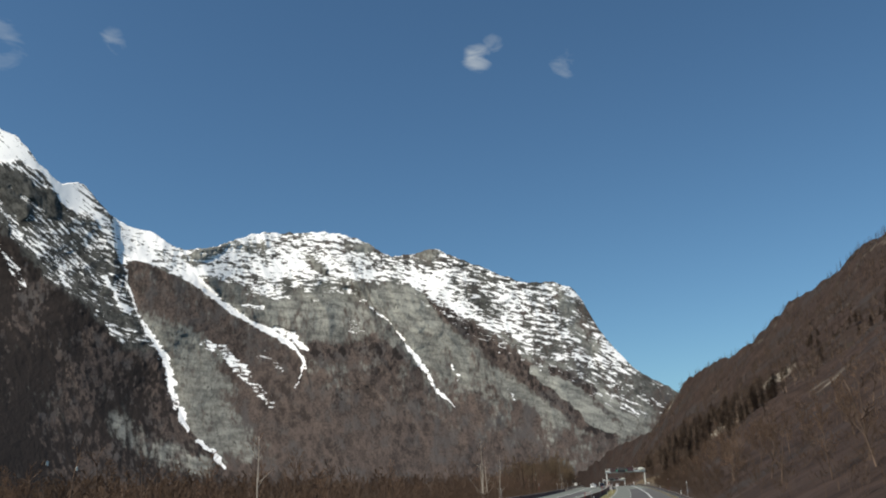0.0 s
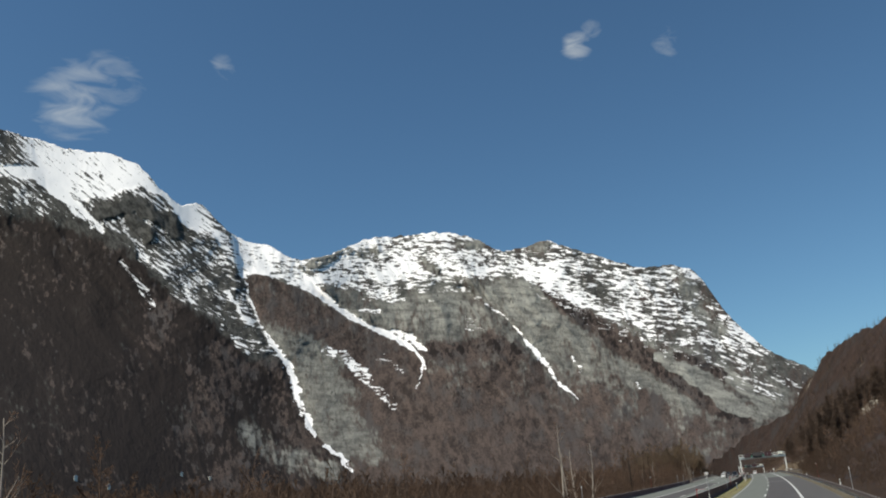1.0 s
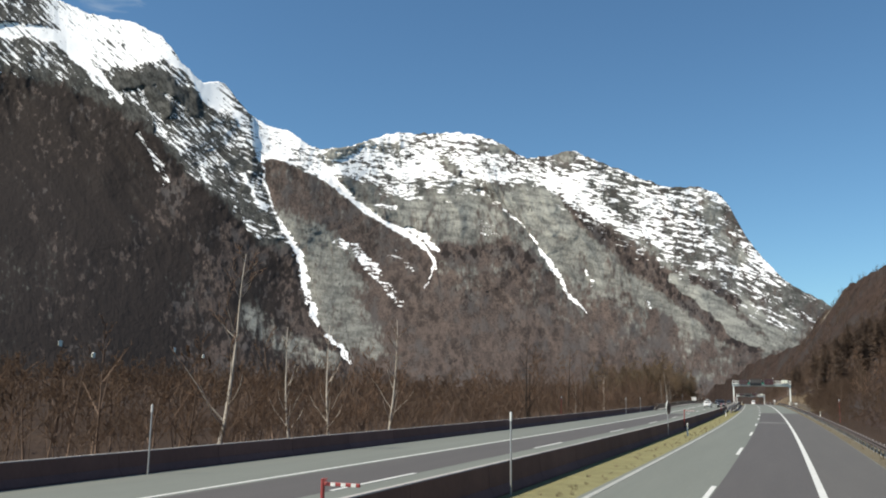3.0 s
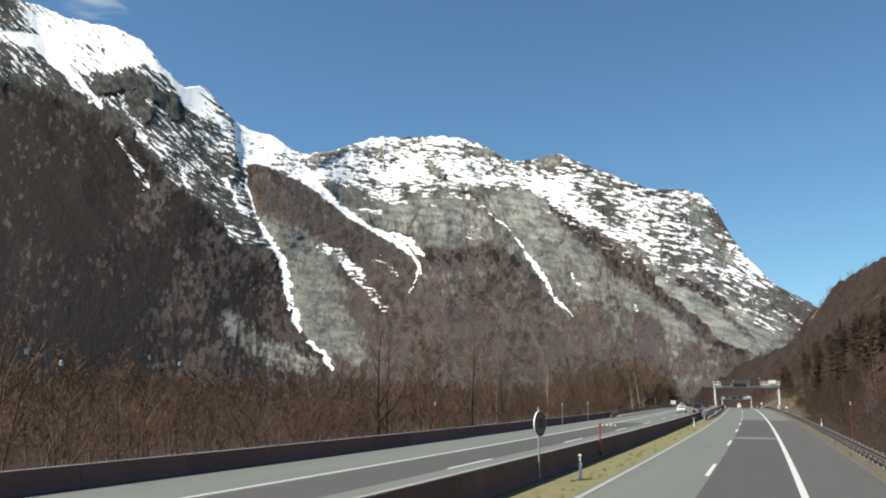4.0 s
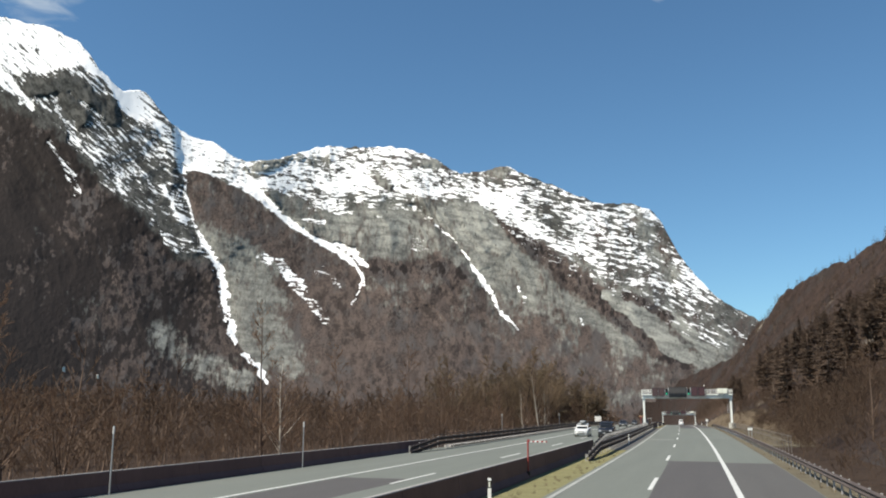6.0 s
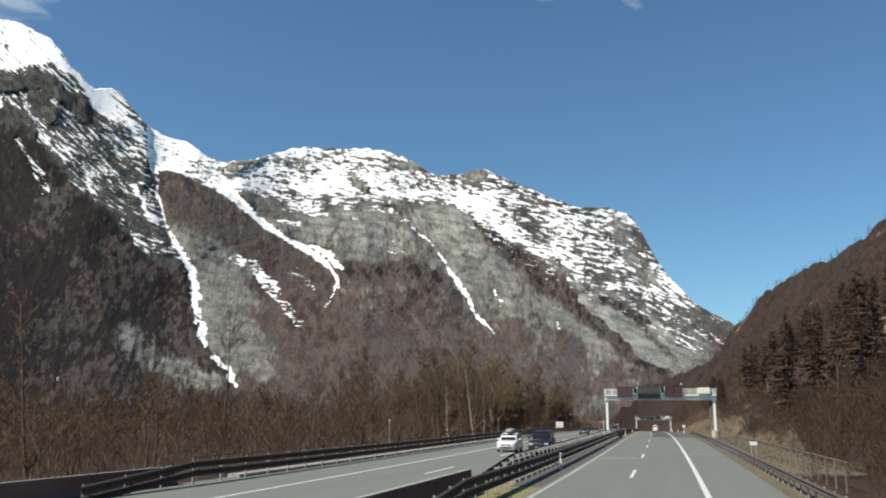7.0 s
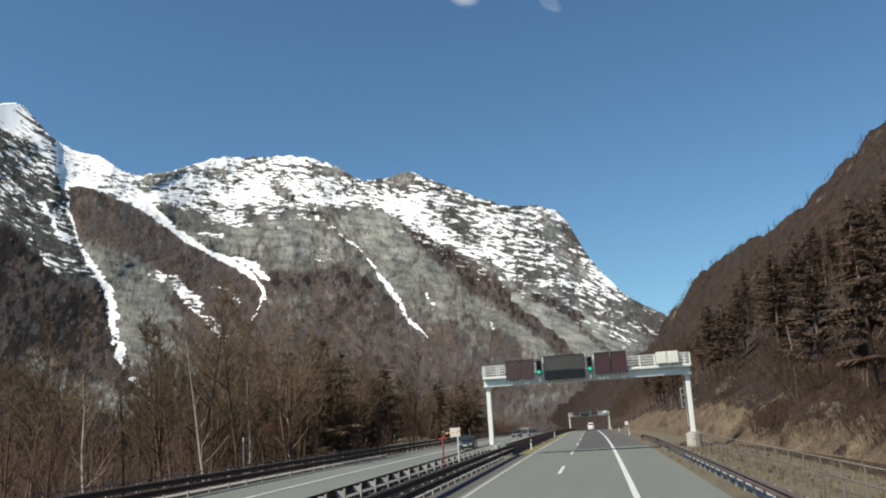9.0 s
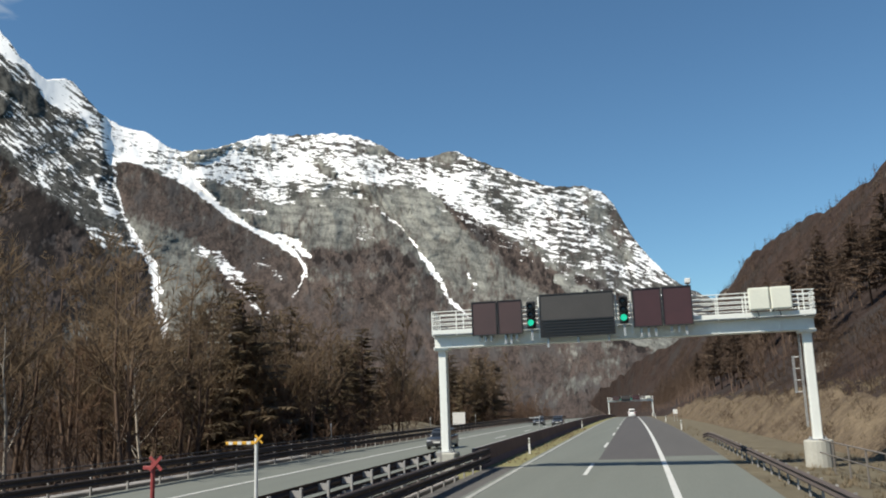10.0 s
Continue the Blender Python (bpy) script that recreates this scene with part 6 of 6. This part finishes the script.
def farmhouse(az, el, w, turn):
    """A small white house under a pale saddle roof."""
    t = np.array([[(el + 1.4) / (float(crest(az)) + 1.8)]])
    P, _, _ = range_surface(np.array([[float(az)]]), t)
    h = empty("farmhouse", "small pale farmhouse with a white roof on the wooded slope", "house", "farmhouses on the far slope", at=Matrix.Translation(Vector([float(c) for c in P[0, 0]])) @ pose(0, 0, 2.5, 0, 0, turn))
    d, z = w * 0.7, w * 0.55
    part("wall", Geo().box(-w / 2, w / 2, -d / 2, d / 2, -6.0, z, 0), PANEL_PALE, h)
    roof = Geo()
    e, r = w * 0.57, z + w * 0.3
    for sg in (-1, 1):
        roof.add([(-e, sg * d * 0.62, z - 0.3), (e, sg * d * 0.62, z - 0.3), (e, 0, r), (-e, 0, r), (-e, sg * d * 0.62, z - 0.6), (e, sg * d * 0.62, z - 0.6), (e, 0, r - 0.3), (-e, 0, r - 0.3)], [(0, 1, 2, 3), (4, 5, 6, 7), (0, 1, 5, 4), (1, 2, 6, 5), (3, 0, 4, 7)])
    for x in (-w / 2, w / 2):
        roof.add([(x, -d / 2, z), (x, d / 2, z), (x, 0, r - 0.2)], [(0, 1, 2)])
    top = part("roof", roof, PLASTIC_WHITE, h, "pale snow-dusted roof")
    part("chimney", Geo().box(w * 0.18, w * 0.26, -0.4, 0.4, r - 0.8, r + 1.0, 0), CONCRETE, top)
    for x in (-0.32, 0.0, 0.32):
        for q in (0.28, 0.75):
            part("window", Geo().box(x * w - 0.5, x * w + 0.5, -d / 2 - 0.05, -d / 2 + 0.02, q * z - 0.6, q * z + 0.6, 0), DARK_LENS, h)
    return h


for az, el, w, turn in ((-47.4, 2.66, 7.0, -40), (-45.4, 1.98, 6.0, -30), (-40.05, 2.5, 6.5, -50), (-38.15, 2.1, 5.0, -35)):
    farmhouse(az, el, w, turn)

# ---- a dead trunk on the cutting, and a fallen branch against it ----


def limb(name, pts, radii, label):
    """A barkless, knotty limb through points of the world, with broken stubs."""
    at = Vector(pts[0])
    thing = empty(name, label, "dead wood", at=Matrix.Translation(at))
    line = [Vector(p) - at for p in pts]
    part("trunk", Geo().tube([p + Vector((rng.uniform(-0.03, 0.03), rng.uniform(-0.03, 0.03), 0)) for p in line], radii, 7), DEAD_WOOD, thing, smooth=True)
    for k in range(1, len(line) - 1, 2):
        a = rng.uniform(0, 6.28)
        q = line[k] + Vector((math.cos(a), math.sin(a), 0.5)) * rng.uniform(0.25, 0.6)
        part("stub", Geo().tube([line[k], q], [radii[k] * 0.4, 0.008], 5), DEAD_WOOD, thing)
    return thing


DEAD_WOOD = surface("bleached_dead_wood", (0.3, 0.25, 0.2), (0.16, 0.125, 0.1), rough=0.9, scale=1.5, fine=12, amount=0.5, bump=0.4, bump_scale=18, stretch=(1, 1, 0.25), spec=0.15)
limb("dead_trunk", [(11.12, 396.8, 3.0), (11.1, 396.8, 4.3), (11.16, 396.75, 5.4), (11.05, 396.7, 6.6), (11.1, 396.6, 7.8), (10.95, 396.6, 9.4)], [0.11, 0.095, 0.085, 0.075, 0.06, 0.02], "bleached dead trunk leaning on the cutting slope")
limb("fallen_branch", [(11.05, 396.65, 4.75), (10.1, 396.7, 4.2), (9.2, 396.7, 3.65), (8.25, 396.8, 3.1), (8.1, 397.6, 2.2), (7.95, 398.6, 1.05)], [0.03, 0.045, 0.05, 0.06, 0.06, 0.07], "pale fallen branch propped against a dead trunk")

# ---- rocks on the cutting ----


def rock(at, size, label):
    bm = bmesh.new()
    bmesh.ops.create_icosphere(bm, subdivisions=4, radius=1.0)
    off = Vector((rng.uniform(-50, 50), rng.uniform(-50, 50), rng.uniform(-50, 50)))
    for v in bm.verts:
        k = 1 + 0.5 * noise.noise(v.co * 1.1 + off) + 0.25 * noise.noise(v.co * 3.1 + off) + 0.1 * noise.noise(v.co * 7.3 + off)
        v.co = Vector((v.co.x * size[0], v.co.y * size[1], v.co.z * size[2])) * k
    me = bpy.data.meshes.new("rock")
    bm.to_mesh(me)
    bm.free()
    me.materials.append(ROCK)
    ob = tagged(new("rock", me), label, "rock", "rocks on the cutting")
    ob.matrix_basis = Matrix.Translation(Vector([float(c) for c in at])) @ pose(0, 0, 0, 0, 0, rng.uniform(0, 360))
    return ob


for yy, dist, s in ((384, 3.0, (1.1, 1.5, 1.2)), (389, 3.4, (0.8, 1.3, 0.9)), (362, 2.6, (1.0, 1.6, 0.9)), (374, 3.8, (0.8, 1.0, 0.7)), (408, 9, (1.4, 1.8, 1.2)), (446, 8, (1.5, 2.2, 1.6)), (452, 10, (1.2, 1.6, 1.2)), (470, 7, (0.9, 1.2, 0.8)), (344, 6, (1.0, 1.3, 0.7))):
    p = on_hill(yy, dist)
    rock((p[0], p[1], p[2] - 0.2), [k * 0.62 for k in s], "weathered pale limestone outcrop on the grassy bank")

# ---- vehicles ----


def car_paint(name, colour, rough=0.3):
    m, n, l, b = shader(name)
    b.inputs["Base Color"].default_value = (*colour, 1)
    b.inputs["Roughness"].default_value = rough
    b.inputs["Coat Weight"].default_value = 0.6
    tex, bn = n.new("ShaderNodeTexNoise"), n.new("ShaderNodeMapRange")
    tex.inputs["Scale"].default_value = 3.0
    bn.inputs["To Min"].default_value, bn.inputs["To Max"].default_value = rough * 0.8, rough * 1.4
    l.new(tex.outputs[0], bn.inputs["Value"])
    l.new(bn.outputs[0], b.inputs["Roughness"])
    return m


BLACK_CAR = car_paint("car_paint_black", (0.012, 0.011, 0.013))
WHITE_CAR = car_paint("car_paint_white", (0.72, 0.72, 0.7))
DARK_CAR = car_paint("car_paint_dark", (0.03, 0.032, 0.036))
GLASS_DARK = surface("tinted_car_glass", (0.015, 0.017, 0.018), (0.012, 0.013, 0.014), rough=0.06, bump=0)
TYRE = surface("tyre_rubber", (0.02, 0.02, 0.02), (0.012, 0.012, 0.012), rough=0.85, scale=6, fine=40, bump=0.2)
ALLOY = surface("alloy_wheel", (0.45, 0.45, 0.46), (0.3, 0.3, 0.31), rough=0.35, metal=0.8, scale=6, fine=20, bump=0)
HEADLIGHT = surface("headlight_glass", (0.75, 0.77, 0.8), (0.55, 0.57, 0.6), rough=0.1, metal=0.3, bump=0)
TAIL_RED = surface("tail_lamp_red", (0.45, 0.02, 0.02), (0.3, 0.015, 0.015), rough=0.2, bump=0)


def loft(geo, sections, mat=0):
    """Closed skin through sections of equal point count."""
    n = len(sections[0])
    vs = [p for s in sections for p in s]
    fs = []
    for i in range(len(sections) - 1):
        for k in range(n):
            k2 = (k + 1) % n
            fs.append((i * n + k, i * n + k2, (i + 1) * n + k2, (i + 1) * n + k))
    fs.append(tuple(range(n)))
    fs.append(tuple((len(sections) - 1) * n + k for k in reversed(range(n))))
    return geo.add(vs, fs, mat)


def ring_at(y, half, z0, z1, round_top=0.12, round_low=0.08):
    """A rounded cross-section in the plane of y."""
    a, b = min(round_top, half * 0.5, (z1 - z0) * 0.45), min(round_low, half * 0.4, (z1 - z0) * 0.4)
    return [(-half + b, y, z0), (half - b, y, z0), (half, y, z0 + b), (half, y, z1 - a), (half - a * 0.3, y, z1 - a * 0.3), (half - a, y, z1), (-half + a, y, z1), (-half + a * 0.3, y, z1 - a * 0.3), (-half, y, z1 - a), (-half, y, z0 + b)]


def car(name, label, paint, at, length=4.5, width=1.8, height=1.5, van=False, box=False, rear=False):
    """A car whose front looks along -y before at is applied."""
    c = empty(name, label, "car" if not van else "van", at=at)
    h, w = height, width / 2
    bonnet = h * 0.6
    L0, L1 = -length / 2, length / 2
    body = Geo()
    loft(body, [ring_at(L0, w * 0.78, 0.32, bonnet * 0.72), ring_at(L0 + 0.12, w * 0.93, 0.24, bonnet * 0.84), ring_at(L0 + 0.6, w, 0.2, bonnet * 0.96), ring_at(L0 + length * 0.3, w, 0.2, bonnet * 1.06), ring_at(0, w, 0.2, bonnet * 1.1), ring_at(L1 - 0.5, w, 0.22, bonnet * 1.12), ring_at(L1 - 0.1, w * 0.94, 0.28, bonnet * 1.1), ring_at(L1, w * 0.85, 0.35, bonnet * 1.0)])
    part("body", body, paint, c, smooth=True)
    s = L0 + length * (0.2 if van else 0.27)
    tail = L1 - (0.12 if van else 0.35)
    cabin = Geo()
    z0 = bonnet * 1.02
    loft(cabin, [ring_at(s, w * 0.86, z0 - 0.04, z0, 0.02, 0.02), ring_at(s + length * 0.1, w * 0.84, z0 - 0.04, z0 + (h - z0) * 0.6), ring_at(s + length * 0.18, w * 0.8, z0 - 0.04, h - 0.03), ring_at(s + length * 0.4, w * 0.79, z0 - 0.04, h), ring_at(tail - 0.35, w * 0.79, z0 - 0.04, h - 0.03), ring_at(tail, w * 0.8, z0 - 0.04, z0 + (h - z0) * (0.8 if van else 0.35))])
    part("cabin", cabin, paint, c, smooth=True)
    # windscreen, rear window and side windows stand a little proud of the cabin
    ws = Geo()
    y0, y1 = s + 0.03, s + length * 0.165
    ws.add([(-w * 0.74, y0 - 0.03, z0 + 0.03), (w * 0.74, y0 - 0.03, z0 + 0.03), (w * 0.68, y1 - 0.05, h - 0.08), (-w * 0.68, y1 - 0.05, h - 0.08), (-w * 0.74, y0 + 0.03, z0 + 0.02), (w * 0.74, y0 + 0.03, z0 + 0.02), (w * 0.68, y1 + 0.03, h - 0.1), (-w * 0.68, y1 + 0.03, h - 0.1)], [(0, 1, 2, 3), (7, 6, 5, 4), (0, 4, 5, 1), (1, 5, 6, 2), (2, 6, 7, 3), (3, 7, 4, 0)])
    part("windscreen", ws, GLASS_DARK, c, "dark windscreen")
    for sgn in (-1, 1):
        for a, b in ((s + length * 0.14, s + length * 0.33), (s + length * 0.345, min(s + length * 0.53, tail - 0.3)), (s + length * 0.545, tail - 0.2)):
            if b - a < 0.2:
                continue
            g = Geo()
            x0, x1 = w * 0.855 * sgn, w * 0.815 * sgn
            g.add([(x0, a, z0 + 0.05), (x0, b, z0 + 0.05), (x1, b - 0.06, h - 0.16), (x1, a + 0.1, h - 0.16)] + [(x0 - 0.06 * sgn, a, z0 + 0.05), (x0 - 0.06 * sgn, b, z0 + 0.05), (x1 - 0.06 * sgn, b - 0.06, h - 0.16), (x1 - 0.06 * sgn, a + 0.1, h - 0.16)], [(0, 1, 2, 3), (7, 6, 5, 4), (0, 4, 5, 1), (1, 5, 6, 2), (2, 6, 7, 3), (3, 7, 4, 0)])
            part("side_window", g, GLASS_DARK, c)
        part("headlight", Geo().box(min(sgn * w * 0.5, sgn * w * 0.88), max(sgn * w * 0.5, sgn * w * 0.88), L0 - 0.0, L0 + 0.25, bonnet * 0.62, bonnet * 0.78, 0.03), HEADLIGHT, c, "clear headlight")
        part("tail_lamp", Geo().box(min(sgn * w * 0.68, sgn * w * 0.9), max(sgn * w * 0.68, sgn * w * 0.9), L1 - 0.12, L1 + 0.012, bonnet * 0.75, bonnet * 1.05, 0.02), TAIL_RED, c, "red tail lamp")
        part("door_mirror", Geo().box(min(sgn * w * 0.95, sgn * (w + 0.18)), max(sgn * w * 0.95, sgn * (w + 0.18)), s + length * 0.12, s + length * 0.12 + 0.1, z0 + 0.02, z0 + 0.17, 0.03), paint, c)
        for wy in (L0 + length * 0.19, L1 - length * 0.2):
            wh = part("wheel", Geo().lathe([(0.2, -0.1), (0.31, -0.1), (0.33, -0.07), (0.33, 0.07), (0.31, 0.1), (0.2, 0.1)], 22, (sgn * (w - 0.1), wy, 0.33), "x"), TYRE, c)
            part("rim", Geo().lathe([(0.21, -0.105), (0.19, -0.06), (0.06, -0.08), (0.06, 0.08), (0.19, 0.06), (0.21, 0.105)], 16, (sgn * (w - 0.1), wy, 0.33), "x"), ALLOY, wh)
    part("grille", Geo().box(-w * 0.45, w * 0.45, L0 - 0.012, L0 + 0.1, bonnet * 0.55, bonnet * 0.7, 0.02), PLASTIC_BLACK, c)
    part("bumper_intake", Geo().box(-w * 0.6, w * 0.6, L0 - 0.01, L0 + 0.15, 0.33, 0.45, 0.02), PLASTIC_BLACK, c)
    part("plate_bar", Geo().box(-0.26, 0.26, L0 - 0.03, L0 - 0.012, 0.47, 0.58, 0.004), PLASTIC_WHITE, c, "plain pale plate bar")
    if rear:
        part("rear_window", Geo().box(-w * 0.68, w * 0.68, tail - 0.05, tail + 0.02, z0 + 0.1, h - 0.25, 0.03), GLASS_DARK, c)
    if box:
        for yy in (s + length * 0.27, s + length * 0.45):
            part("roof_bar", Geo().box(-w * 0.75, w * 0.75, yy - 0.03, yy + 0.03, h + 0.0, h + 0.06, 0.01), ALLOY, c)
        rb = Geo()
        yb = s + length * 0.12
        loft(rb, [ring_at(yb, 0.2, h + 0.1, h + 0.2, 0.05), ring_at(yb + 0.25, 0.36, h + 0.06, h + 0.33, 0.12), ring_at(yb + 0.8, 0.4, h + 0.06, h + 0.4, 0.15), ring_at(yb + 1.5, 0.4, h + 0.06, h + 0.4, 0.15), ring_at(yb + 1.85, 0.3, h + 0.1, h + 0.34, 0.12)])
        part("roof_box", rb, surface("roof_box_grey", (0.3, 0.31, 0.31), (0.22, 0.23, 0.23), rough=0.4, bump=0.02), c, "grey roof box", smooth=True)
    return c


def on_road(lat, y, turn=0.0):
    return Matrix.Translation(Vector(at_road(lat, y, 0.045))) @ pose(0, 0, 0, 0, 0, turn + math.degrees(math.atan2(-(float(road_x(y + 1)) - float(road_x(y - 1))), 2.0)))


car("van", "black van with tinted windows driving on the oncoming carriageway", BLACK_CAR, on_road(-10.9, 334.0), 4.9, 1.9, 1.92, van=True)
car("estate_car", "white car with a grey roof box on the oncoming carriageway", WHITE_CAR, on_road(-14.2, 336.5), 4.5, 1.8, 1.62, box=True)
car("hatchback_car", "dark car far off on the oncoming carriageway", DARK_CAR, on_road(-14.6, 424), 4.2, 1.75, 1.48)
car("hatchback_car", "dark car far off on the oncoming carriageway", DARK_CAR, on_road(-15.6, 503), 4.2, 1.75, 1.48)
car("estate_car", "dark car far off on the oncoming carriageway", DARK_CAR, on_road(-12.0, 497), 4.5, 1.78, 1.5)
car("van", "white van far ahead on the carriageway, seen from behind", WHITE_CAR, on_road(-0.6, 610, 180), 5.2, 2.0, 2.4, van=True, rear=True)
